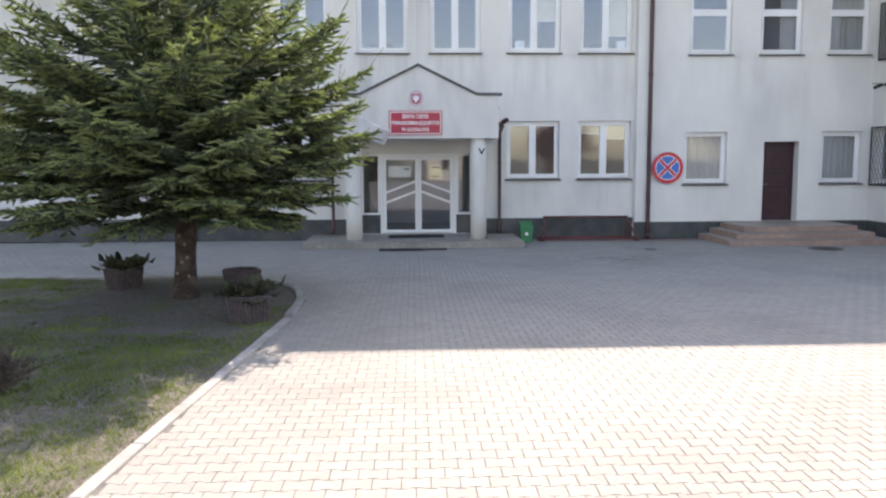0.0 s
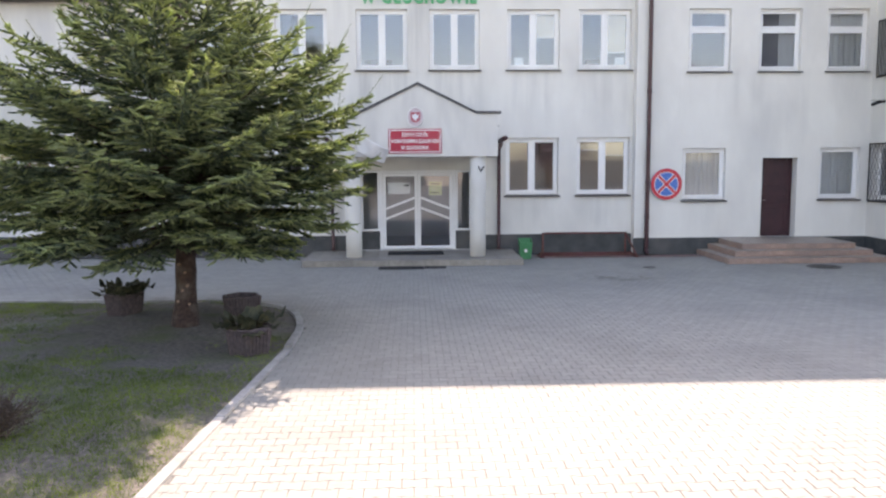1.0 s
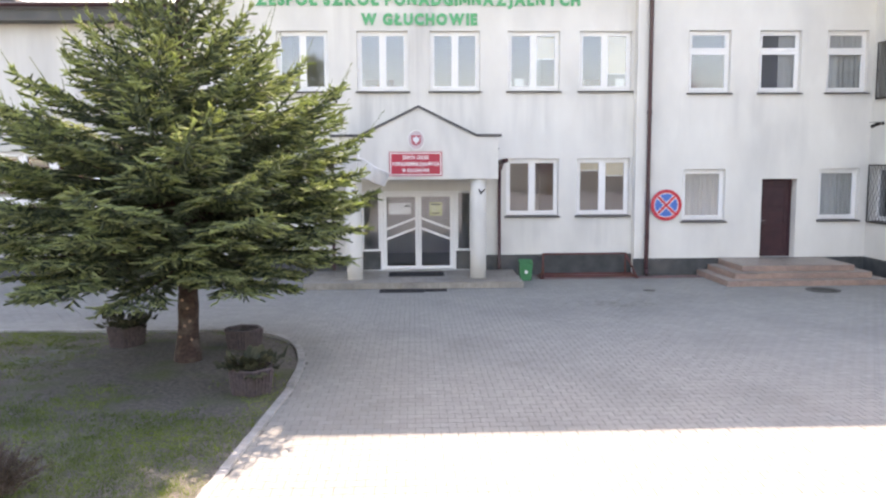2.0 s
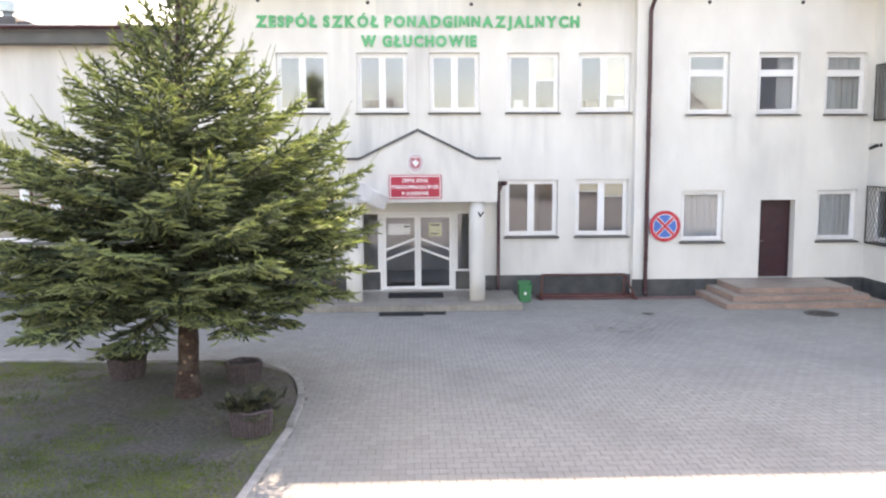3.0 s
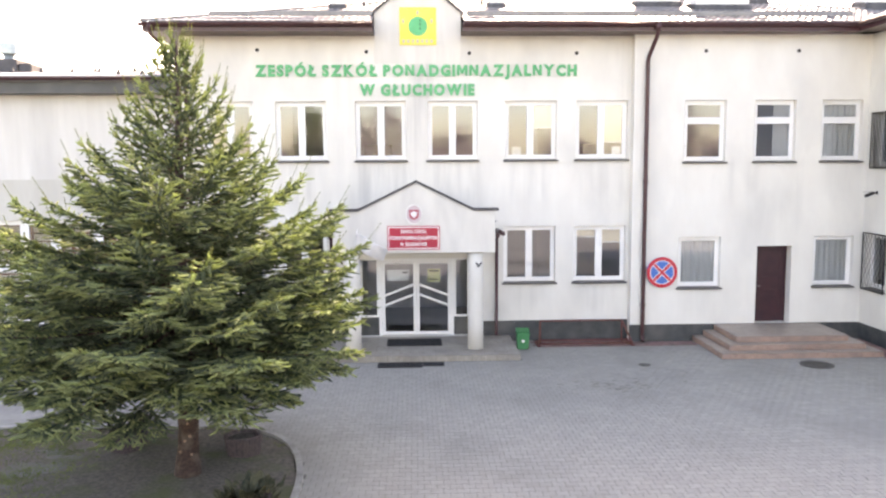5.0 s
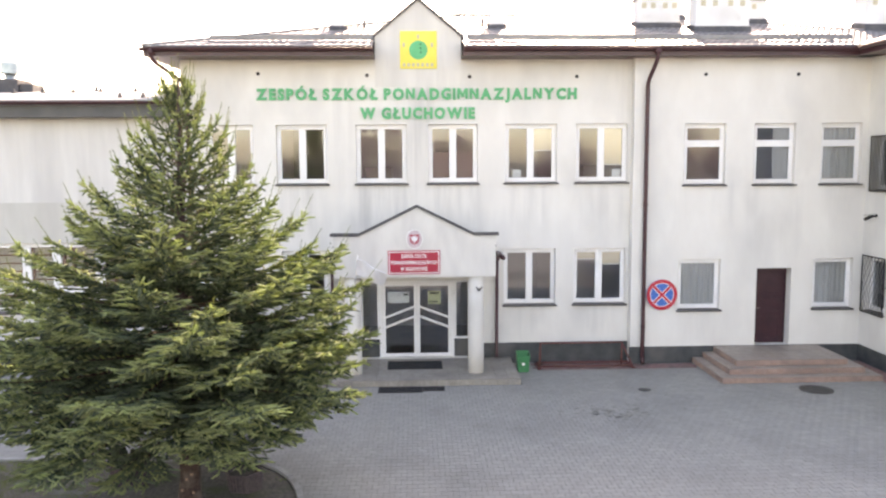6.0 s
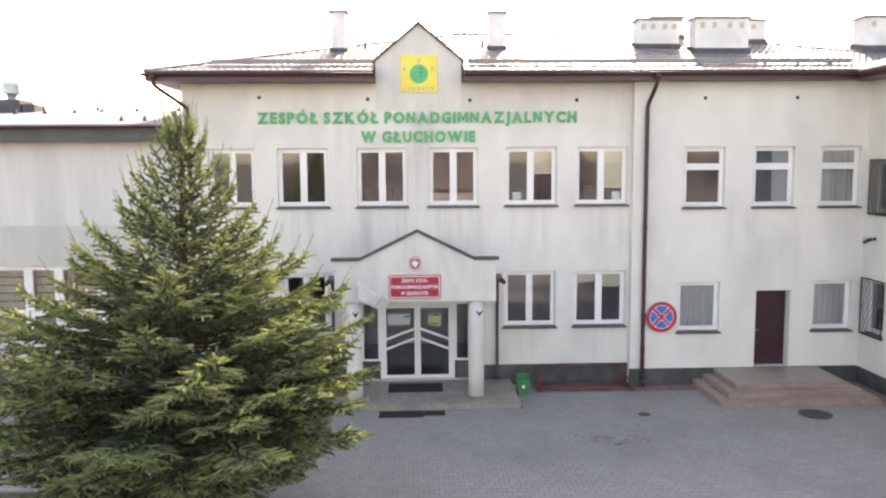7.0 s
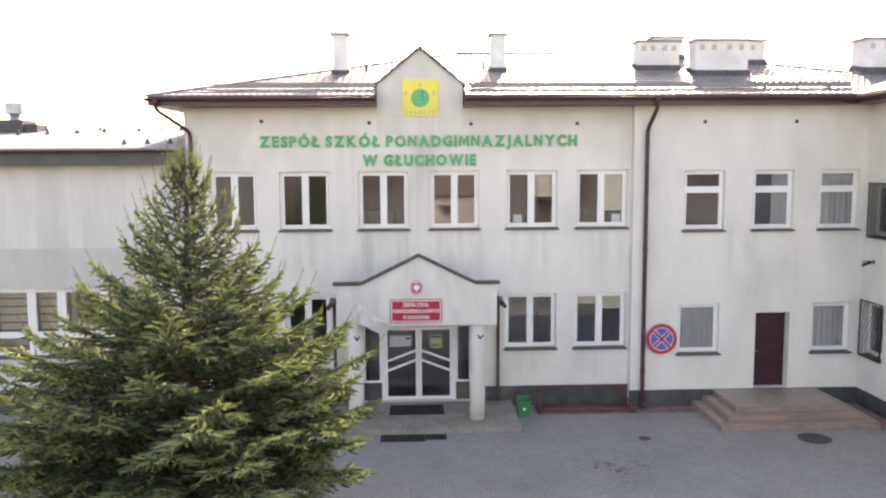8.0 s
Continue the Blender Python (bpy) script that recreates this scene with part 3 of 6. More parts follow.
g = Geo().box(11.92, 11.95, -9.0, -0.83, 8.40, 8.64).box(11.95, 12.6, -9.0, -0.83, 8.40, 8.42)
tagged(part("fascia_wing", g, BROWN), "dark brown eaves fascia of the wing", "fascia", kind="structure")
# sports hall roof
g = Geo().box(GYM_END, WALL_L, GYM_Y - 0.5, GYM_Y, 6.88, 7.17)
tagged(part("fascia_gym", g, FASCIA), "grey sheet fascia under the hall eaves", "fascia", kind="structure")
g = Geo().prism([(-0.42, 7.26), (-0.42, 7.33), (5.2, 8.05), (10.2, 7.5), (10.2, 7.0), (-0.3, 7.171)], GYM_END, WALL_L, "x")
tagged(part("roof_gym", g, FELT), "grey felt roof of the sports hall", "roof", kind="structure")

# ground: far land, paving bed, lawn island
g = Geo().box(-2500, 2500, -2500, 2500, -0.6, -0.05)
tagged(part("ground", g, FIELD), "dry sandy-brown land with sparse grass round the school", "ground", kind="structure")
pavement = part("pavement", Geo().box(-20, 14, -17.9, 0.0, -0.049, -0.006), JOINT)
tagged(pavement, "grey concrete paving of double-T blocks, sandy joints", "pavement", kind="structure")
g = Geo().box(-2.2, 40, -60, -17.9, -0.049, -0.002)
tagged(part("pavement_far", g, CONCRETE), "grey paved yard in the sun", "pavement", kind="structure")

kerb_line = [(-2.72, -24.0), (-1.74, -10.8)]
for i in range(1, 13):
    s = i / 12
    kerb_line.append(((1 - s) ** 2 * -1.74 + 2 * s * (1 - s) * -1.68 + s * s * -3.7, (1 - s) ** 2 * -10.8 + 2 * s * (1 - s) * -7.22 + s * s * -7.13))
kerb_line.append((-18.0, -6.5))
island = kerb_line + [(-18.0, -24.0)]


def in_island(x, y):
    inside, j = False, len(island) - 1
    for i in range(len(island)):
        (xi, yi), (xj, yj) = island[i], island[j]
        if (yi > y) != (yj > y) and x < (xj - xi) * (y - yi) / (yj - yi) + xi:
            inside = not inside
        j = i
    return inside


def lawn_z(x, y):
    return 0.004 + 0.02 * noise.noise((x * 0.5, y * 0.5, 0.3)) + 0.014 * noise.noise((x * 2.5, y * 2.5, 5.0)) + 0.10 * math.exp(-((x + 3.67) ** 2 + (y + 9.2) ** 2) / 2.0) * 0.6


g = Geo()
cells, step = {}, 0.16
for i in range(int(16.4 / step)):
    for k in range(int(17.6 / step)):
        x, y = -18.0 + (i + 0.5) * step, -24.0 + (k + 0.5) * step
        if not in_island(x, y):
            continue
        quad = []
        for di, dk in ((0, 0), (1, 0), (1, 1), (0, 1)):
            key = (i + di, k + dk)
            if key not in cells:
                cells[key] = len(g.v)
                px, py = -18.0 + key[0] * step, -24.0 + key[1] * step
                g.v.append((px, py, max(lawn_z(px, py), -0.03) if in_island(px, py) else -0.03))
            quad.append(cells[key])
        g.f.append(tuple(quad))
lawn = part("lawn", g, SOIL, smooth=True)
tagged(lawn, "patchy lawn with bare soil under the spruce", "lawn", kind="structure")

# ---- the spruce ----
TREE = Vector((-3.60, -9.5, 0.05))
# a slight lean towards the building
STATURE = Matrix(((1, 0, -0.012, -0.12), (0, 1, 0.11, 0.5), (0, 0, 1, 0), (0, 0, 0, 1)))
STEM = Matrix(((1, 0, -0.029, 0), (0, 1, 0.181, 0), (0, 0, 1, 0), (0, 0, 0, 1)))
rng = np.random.default_rng(7)


def crown_radius(z):
    return float(np.interp(z, [1.1, 1.5, 2.1, 2.9, 3.7, 4.4, 5.1, 5.8, 6.4, 6.9, 7.15], [2.2, 2.75, 3.1, 3.12, 2.75, 2.12, 1.42, 0.86, 0.46, 0.18, 0.05]))


def unit(a):
    return a / np.maximum(np.linalg.norm(a, axis=-1, keepdims=True), 1e-9)


UPWARD = np.array([0.0, 0.0, 1.0])
limbs, twigs, tips, shoots = Geo(), [], [], []


def spray(start, way, span, droop, outer):
    """A side branch: two needled lengths with fingers in a herringbone."""
    e1 = start + way * span * 0.5
    e2 = e1 + unit(way + UPWARD * droop) * span * 0.5
    side = unit(np.cross(way, UPWARD))
    twigs.append((start, e1))
    (tips if outer else twigs).append((e1, e2))
    count = int(span / 0.082)
    for k in range(count):
        a = 0.12 + 0.86 * (k + rng.uniform(0, 0.6)) / max(count, 1)
        o = start + (e1 - start) * (a * 2) if a < 0.5 else e1 + (e2 - e1) * (a * 2 - 1)
        finger = unit(way * 0.8 + side * (0.72 if k % 2 else -0.72) + UPWARD * rng.uniform(-0.42, 0.24))
        ln = (0.06 + 0.17 * math.sin(math.pi * min(0.95, 0.25 + 0.65 * a)) * min(1.0, span / 0.45)) * rng.uniform(0.65, 1.2)
        (tips if outer and rng.uniform() < 0.65 else twigs).append((o, o + finger * ln))


def bough(z_tip, turn, reach):
    """A limb that sags and lifts its tip, with flat sprays to both sides."""
    rise = float(np.interp(z_tip, [1.1, 1.8, 3.0, 4.4, 5.6, 6.9], [-0.20, -0.10, 0.10, 0.38, 0.80, 1.5]))
    sag = float(np.interp(z_tip, [1.1, 2.5, 4.5, 6.5], [0.10, 0.26, 0.30, 0.2]))
    out = np.array([math.cos(turn), math.sin(turn), 0.0])
    side = np.array([-out[1], out[0], 0.0])
    n = max(6, int(reach / 0.2))
    s = np.linspace(0, 1, n)
    wig = np.cumsum(rng.normal(0, 0.018, n)) * reach * 0.5
    pts = out * (s * reach)[:, None] + side * wig[:, None] + UPWARD * (z_tip - rise * reach + reach * (rise * s + sag * (s * s - s)))[:, None]
    limbs.tube([Vector(p) for p in pts], [float(0.005 + 0.017 * reach / 2.5 * (1 - q)) for q in s], 5, False)
    along = unit(np.gradient(pts, axis=0))
    m = max(5, int(reach / 0.092))
    for q in range(m):
        u = 0.14 + 0.85 * (q + rng.uniform(0, 0.8)) / m
        f = min(u, 0.999) * (n - 1)
        i0 = int(f)
        p = pts[i0] + (pts[min(i0 + 1, n - 1)] - pts[i0]) * (f - i0)
        d = along[i0]
        across = unit(np.cross(d, UPWARD))
        span = min(0.80, reach * 0.33) * float(np.interp(u, [0.1, 0.4, 0.62, 1.0], [0.45, 0.95, 1.0, 0.20])) * rng.uniform(0.65, 1.15) + 0.05
        way = unit(d * 0.85 + across * (1 if q % 2 else -1) * rng.uniform(0.55, 0.9) + UPWARD * rng.uniform(-0.22, 0.10))
        spray(p, way, span, rng.uniform(-0.25, 0.12), u > 0.58)
        if u > 0.35:  # short hanging and upright fingers on the limb itself
            ln = rng.uniform(0.07, 0.16)
            twigs.append((p, p + unit(d * 0.6 + across * rng.normal(0, 0.4) - UPWARD * 0.9) * ln))
            tips.append((p, p + unit(d * 0.9 + across * rng.normal(0, 0.4) + UPWARD * 0.7) * ln * 0.8))
    for a, b in zip(pts[n // 2:], pts[n // 2 + 1:]):
        twigs.append((a, b))
    tip = pts[-1]
    lift = float(np.interp(z_tip, [1.2, 2.6, 4.5, 6.0], [0.05, 0.45, 1.0, 1.6]))
    lead = unit(along[-1] + UPWARD * lift)
    for k in range(4):
        tips.append((tip, tip + unit(along[-1] + np.append(rng.normal(0, 0.45, 2), rng.uniform(0.0, 0.5) * lift)) * rng.uniform(0.10, 0.17)))
    shoots.append((tip, tip + lead * (rng.uniform(0.22, 0.5) if z_tip > 3.0 else rng.uniform(0.10, 0.22))))
    if z_tip > 3.4:
        for k in range(3):
            p = pts[int(n * rng.uniform(0.55, 0.95))]
            shoots.append((p, p + unit(along[-1] * 0.7 + np.append(rng.normal(0, 0.25, 2), 1.0)) * rng.uniform(0.16, 0.34)))


level, turn = 1.10, 0.0
while level < 6.95:
    count = int(np.interp(level, [1.2, 2.0, 4.0, 5.5, 6.5], [10, 12, 11, 9, 7]))
    for b in range(count):
        turn += math.tau / count + rng.uniform(-0.16, 0.16)
        zz = level + rng.uniform(-0.10, 0.10)
        # fuller towards the yard and the sports hall than towards the porch
        fuller = 1.04 + float(np.interp(zz, [2.7, 3.6], [-0.06, 0.05])) * math.cos(turn) - 0.16 * math.sin(turn)
        bough(zz, turn, max(0.08, crown_radius(zz) * fuller * rng.uniform(0.82, 1.06)))
    turn += 0.4
    level += float(np.interp(level, [1.2, 3, 5, 7], [0.30, 0.33, 0.30, 0.17]))
for i in range(9):
    a = i * 2.4
    base = np.array([0, 0, 6.55 + 0.045 * i])
    tips.append((base - UPWARD * 0.1, base + UPWARD * 0.1))
    shoots.append((base, base + np.array([math.cos(a) * 0.16, math.sin(a) * 0.16, 0.26])))
shoots.append((np.array([0, 0, 6.8]), np.array([0.02, 0, 7.35])))


def needle_mesh(name, segs, per_metre, length, width, material, core=0.0):
    """Needles round twigs: slim leaves that stand off a tapering core of packed needles."""
    a, b = np.array([s[0] for s in segs]), np.array([s[1] for s in segs])
    size = np.linalg.norm(b - a, axis=1)
    num = np.maximum(4, (size * per_metre).astype(int))
    idx = np.repeat(np.arange(len(segs)), num)
    s = rng.uniform(0, 1, len(idx))[:, None]
    axis = unit(b - a)[idx]
    p = a[idx] * (1 - s) + b[idx] * s
    r = unit(np.cross(axis, rng.normal(size=axis.shape)))
    d = unit(axis * 0.9 + r)
    flat = unit(np.cross(d, rng.normal(size=axis.shape)))
    ln = length * rng.uniform(0.7, 1.25, len(idx))[:, None]
    vs = np.stack([p - flat * width / 2, p + flat * width / 2, p + d * ln + r * core * 0.5], 1).reshape(-1, 3)
    fs = np.arange(len(vs)).reshape(-1, 3)
    if core:
        along, n = unit(b - a), len(segs)
        u = unit(np.cross(along, rng.normal(size=along.shape)))
        w = np.cross(along, u)
        wide = core * rng.uniform(0.8, 1.2, (n, 1))
        rings = [a + (b - a) * t + (u * math.cos(math.tau * k / 4) + w * math.sin(math.tau * k / 4)) * wide * q for t, q in ((0.0, 0.7), (0.4, 1.0), (0.85, 0.8)) for k in range(4)]
        sleeve = np.stack(rings + [b + along * core * 0.8], 1).reshape(-1, 3)
        one = [(4 * r0 + k, 4 * r0 + (k + 1) % 4, 4 * r0 + 4 + (k + 1) % 4) for r0 in (0, 1) for k in range(4)]
        one += [(4 * r0 + k, 4 * r0 + 4 + (k + 1) % 4, 4 * r0 + 4 + k) for r0 in (0, 1) for k in range(4)] + [(8 + k, 8 + (k + 1) % 4, 12) for k in range(4)]
        more = np.array(one)[None] + (np.arange(n) * 13)[:, None, None] + len(vs)
        vs, fs = np.concatenate([vs, sleeve]), np.concatenate([fs, more.reshape(-1, 3)])
    return raw_mesh(name, vs, fs, material)


spruce = thing("spruce_tree", "tall dense green spruce with bare lower trunk on the lawn", "tree", TREE)
trunk_z = np.linspace(-0.4, 6.85, 30)
trunk = Geo().tube([(0.03 * math.sin(q * 1.3), 0.02 * math.sin(q * 1.9), float(q)) for q in trunk_z], [float(0.012 + 0.162 * (1 - max(q, 0) / 7.1) ** 0.9 + 0.07 * math.exp(-max(q, 0) / 0.13) + 0.008 * math.sin(q * 9)) for q in trunk_z], 14)
trunk_ob = part("trunk", trunk, BARK, spruce, "reddish brown bark with pale cut branch stubs", True)
trunk_ob.matrix_basis = STEM
for a, q in ((-1.5, 0.55), (-1.2, 0.82), (-2.0, 0.38), (-0.9, 0.33), (-1.75, 0.95), (-1.0, 0.62)):
    g = Geo().tube([(0.12 * math.cos(a), 0.12 * math.sin(a), q), (0.178 * math.cos(a), 0.178 * math.sin(a), q + 0.01)], [0.024, 0.02], 8)
    part("branch_stub", g, CUT_WOOD, trunk_ob, "pale sawn branch stub")
part("limb_tangle", limbs, TWIG, spruce, "brown limbs", True).matrix_basis = STATURE
crown_ob = part("crown", needle_mesh("crown", twigs, 142, 0.027, 0.0064, NEEDLES, 0.0145), None, spruce, "dense dark and yellow-green needles")
crown_ob.matrix_basis = STATURE
part("sunlit_tip_growth", needle_mesh("tips", tips, 190, 0.027, 0.0062, TIPS, 0.015), None, spruce, "paler yellow-green young needles at the branch ends, colour brightened as if sunlit").matrix_basis = STATURE
part("new_growth", needle_mesh("shoots", shoots, 420, 0.020, 0.006, SHOOTS), None, spruce, "pale upright new shoots").matrix_basis = STATURE

# ---- windows and doors ----


def pane(name, x0, x1, y, z0, z1, parent):
    ob = part(name, Geo().box(x0, x1, y - 0.006, y + 0.006, z0, z1), GLASS, parent)
    ob.visible_shadow = False
    return ob


def ring(x0, x1, z0, z1, w, y0, y1, b=0.008):
    """Four bars round an opening, mitred by butting."""
    return Geo().box(x0, x1, y0, y1, z0, z0 + w, b).box(x0, x1, y0, y1, z1 - w, z1, b).box(x0, x0 + w, y0, y1, z0 + w, z1 - w, b).box(x1 - w, x1, y0, y1, z0 + w, z1 - w, b)


window_count = 0


def window(x0, x1, z0, z1, wall_y, style, label, deep=0.13):
    """A white plastic window set back in its opening, with its metal sill. Built at the opening's lower corner."""
    global window_count
    window_count += 1
    w, h = x1 - x0, z1 - z0
    win = thing("window_%d" % window_count, label, "window", (x0, wall_y, z0), kind="structure")
    y0, y1 = deep, deep + 0.07
    part("window_frame", ring(0.002, w - 0.002, 0.03, h - 0.002, 0.06, y0, y1), PVC, win)
    if style == "double":
        sashes = [(0.055, w / 2 - 0.028, 0.085, h - 0.057), (w / 2 + 0.028, w - 0.055, 0.085, h - 0.057)]
        part("mullion", Geo().box(w / 2 - 0.0275, w / 2 + 0.0275, y0 + 0.002, y1, 0.0855, h - 0.0575, 0.006), PVC, win)
    elif style == "transom":
        sashes = [(0.055, w - 0.055, 0.085, h * 0.66), (0.055, w - 0.055, h * 0.66 + 0.05, h - 0.057)]
        part("transom", Geo().box(0.0555, w - 0.0555, y0 + 0.002, y1, h * 0.66 + 0.0005, h * 0.66 + 0.0495, 0.006), PVC, win)
    elif style == "gym":
        sashes = [(0.055, w - 0.055, 0.085, h * 0.30), (0.055, w - 0.055, h * 0.30 + 0.05, h - 0.057)]
        part("transom", Geo().box(0.0555, w - 0.0555, y0 + 0.002, y1, h * 0.30 + 0.0005, h * 0.30 + 0.0495, 0.006), PVC, win)
    else:
        sashes = [(0.055, w - 0.055, 0.085, h - 0.057)]
    for a, b, c, d in sashes:
        sash = part("sash", ring(a, b, c, d, 0.066, y0 - 0.014, y1 - 0.01), PVC, win)
        pane("pane", a + 0.066, b - 0.066, y0 + 0.02, c + 0.066, d - 0.066, sash)
    over = 0.0 if style == "gym" else 0.05
    g = Geo().prism([(-0.075, -0.035), (-0.075, 0.0), (deep + 0.02, 0.028), (deep + 0.02, 0.004), (-0.06, -0.016), (-0.06, -0.035)], 0.001 - over, w + over - 0.001, "x")
    part("window_sill", g, SILL, win, "dark metal sill")
    return win


for x0, x1 in UPPER:
    window(x0, x1, *UP, 0.0, "double", "white two-leaf window over a dark sill, upper storey")
for x0, x1 in LOWER:
    window(x0, x1, *LOW, 0.0, "double", "white two-leaf window over a dark sill, ground floor")
for x0, x1 in BAY_UP:
    window(x0, x1, 4.97, 6.645, JOG, "transom", "white window with a top light over a dark sill")
for x0, x1 in BAY_LOW:
    window(x0, x1, 1.48, 2.91, JOG, "single", "white single window with grey net curtain behind")
for x0, x1 in GYM_WINDOWS:
    window(x0, x1, 1.55, 3.48, GYM_Y, "gym", "white sports hall window with a low vent light")
for y0, y1, z0, z1 in (WIN_UP, WIN_LOW):
    win = window(-y1, -y0, z0, z1, 0.0, "single", "white barred window in the side wall of the wing", 0.16)
    win.matrix_basis = pose(CORNER, y1, z0, 0, 0, -90)
    w, h = y1 - y0, z1 - z0
    if z0 > 4:
        grille = thing("window_grille", "dark iron window grille of upright bars", "grille", (CORNER, y1, z0), -90, "window grilles")
        part("grille_border", ring(-0.05, w + 0.05, -0.02, h + 0.02, 0.03, -0.09, -0.06, 0.004), IRON, grille)
        for i in range(15):
            x = (i + 1) * (w + 0.04) / 16 - 0.02
            part("bar", Geo().box(x - 0.008, x + 0.008, -0.085, -0.068, 0.011, h - 0.011, 0.003), IRON, grille)
    else:
        grille = thing("window_grille", "dark iron window grille of crossed slanting bars", "grille", (CORNER, y1, z0), -90, "window grilles")
        part("grille_border", ring(-0.05, w + 0.05, -0.02, h + 0.02, 0.03, -0.09, -0.06, 0.004), IRON, grille)
        for s, yy in ((1, -0.082), (-1, -0.07)):
            for i in range(-9, 10):
                c0 = w / 2 + i * 0.16
                a, b = (c0 - s * h * 0.28, 0.0), (c0 + s * h * 0.28, h)
                pts = []
                for q in range(41):
                    u = q / 40
                    x, zq = a[0] + (b[0] - a[0]) * u, b[1] * u
                    if -0.02 <= x <= w + 0.02:
                        pts.append((x, yy, zq))
                if len(pts) > 3:
                    part("bar", Geo().tube([pts[0], pts[-1]], 0.006, 5), IRON, grille)
    for i in range(2):
        part("lug", Geo().tube([(-0.035 if i else w + 0.035, -0.07, h / 2), (-0.035 if i else w + 0.035, 0.02, h / 2)], 0.012, 6), IRON, grille)

# glazed entrance of the porch
EY = 0.16
entry = thing("door_1", "white glazed double entrance door with slanting bars", "door", (0, EY, 0.16), kind="structure")
part("door_frame", Geo().box(-0.92, -0.84, -0.04, 0.06, 0.0, 2.2, 0.008).box(1.10, 1.18, -0.04, 0.06, 0.0, 2.2, 0.008).box(-0.84, 1.10, -0.04, 0.06, 2.12, 2.2, 0.008), PVC, entry)
for name, x0, x1, handle in (("leaf", -0.835, 0.128, 0.07), ("leaf", 0.132, 1.095, 0.19)):
    leaf = part(name, ring(x0, x1, 0.02, 2.115, 0.085, -0.03, 0.04), PVC, entry)
    pane("pane", x0 + 0.085, x1 - 0.085, 0.005, 0.105, 2.03, leaf)
    left = x0 < 0
    for k in (0, 1):
        lo, hi = (0.86, 1.16) if k == 0 else (1.14, 1.44)
        za, zb = (lo, hi) if left else (hi, lo)
        g = Geo().prism([(x0 + 0.086, za - 0.035), (x1 - 0.086, zb - 0.035), (x1 - 0.086, zb + 0.03), (x0 + 0.086, za + 0.03)], -0.022, 0.032)
        part("glazing_bar", g, PVC, leaf)
    if not left:
        g = Geo().tube([(handle, -0.035, 1.32), (handle, -0.085, 1.30), (handle, -0.085, 1.08), (handle, -0.035, 1.06)], 0.014, 8)
        part("door_handle", g, PVC, leaf, "white pull handle", True)
for x0, x1, name in ((-1.435, -0.925, "sidelight"), (1.185, 1.615, "sidelight")):
    light = part(name, ring(x0, x1, 0.52, 2.19, 0.055, -0.03, 0.05), PVC, entry, "narrow white side window")
    pane("pane", x0 + 0.055, x1 - 0.055, 0.005, 0.575, 2.135, light)
    part("apron", Geo().box(x0, x1, 0.0, 0.2, 0.0, 0.518), PLINTH, entry, "dark painted wall under the side window")
part("notice", Geo().box(-0.69, -0.08, 0.012, 0.016, 1.55, 1.86), PAPER, entry, "white notice behind the glass")
part("notice", Geo().box(0.44, 0.80, 0.012, 0.016, 1.50, 1.88), surf("yellow_notice_paper", (0.55, 0.56, 0.25), (0.70, 0.68, 0.40), 0.1, 0.8, 0.0), entry, "yellow printed notice behind the glass")
for x0, x1, z0, z1 in ((-0.25, -0.11, 1.76, 1.80), (0.49, 0.75, 1.80, 1.84), (0.49, 0.72, 1.56, 1.59)):
    part("print", Geo().box(x0, x1, 0.009, 0.0115, z0, z1), IRON, entry)
tagged(part("ceiling_hall", Geo().box(-1.84, 2.14, 0.4, 4.8, 2.9, 3.0), ROOM), "pale entrance hall ceiling", "ceiling", kind="structure")

# brown side door
d = thing("door_2", "closed dark brown panelled side door", "door", (DOORWAY[0], JOG + 0.29, DOORWAY[2]), kind="structure")
dw, dh = DOORWAY[1] - DOORWAY[0], DOORWAY[3] - DOORWAY[2]
part("door_frame", Geo().box(0.002, 0.06, 0.0, 0.09, 0.0, dh - 0.002, 0.006).box(dw - 0.06, dw - 0.002, 0.0, 0.09, 0.0, dh - 0.002, 0.006).box(0.06, dw - 0.06, 0.0, 0.09, dh - 0.06, dh - 0.002, 0.006), DOOR_PAINT, d)
leaf = part("leaf", Geo().box(0.062, dw - 0.062, 0.02, 0.065, 0.01, dh - 0.062, 0.004), DOOR_PAINT, d)
for z0, z1 in ((0.12, 0.78), (0.90, 1.30), (1.42, dh - 0.18)):
    part("panel", ring(0.17, dw - 0.17, z0, z1, 0.03, 0.008, 0.021, 0.004), DOOR_PAINT, leaf)
part("door_handle", Geo().tube([(0.11, 0.02, 1.02), (0.11, -0.035, 1.02), (0.23, -0.035, 1.02)], 0.011, 8), STEEL, leaf, "steel lever handle", True)

# ---- porch ----
PY, PB, PE = -1.82, 2.72, 3.78
porch = thing("porch", "cream plastered entrance porch with low gable on round columns", "porch", (0.08, 0, 0))
g = Geo().prism([(-2.06, PB), (2.07, PB), (2.07, PE), (1.53, PE), (0.06, 4.50), (-1.43, PE), (-2.06, PE)], PY, PY + 0.25)
part("front_panel", g, PORCH_PLASTER, porch)
part("side_panel", Geo().box(-2.06, -1.81, PY + 0.25, -0.002, PB, PE - 0.32), PORCH_PLASTER, porch)
part("side_panel", Geo().box(1.82, 2.07, PY + 0.25, -0.002, PB, PE - 0.32), PORCH_PLASTER, porch)
part("porch_ceiling", Geo().box(-1.81, 1.82, PY + 0.25, -0.002, PB + 0.02, PB + 0.1), PLASTER, porch)
over = [(-2.14, PE), (-1.42, PE), (0.06, 4.50), (1.52, PE), (2.15, PE)]
g = Geo()
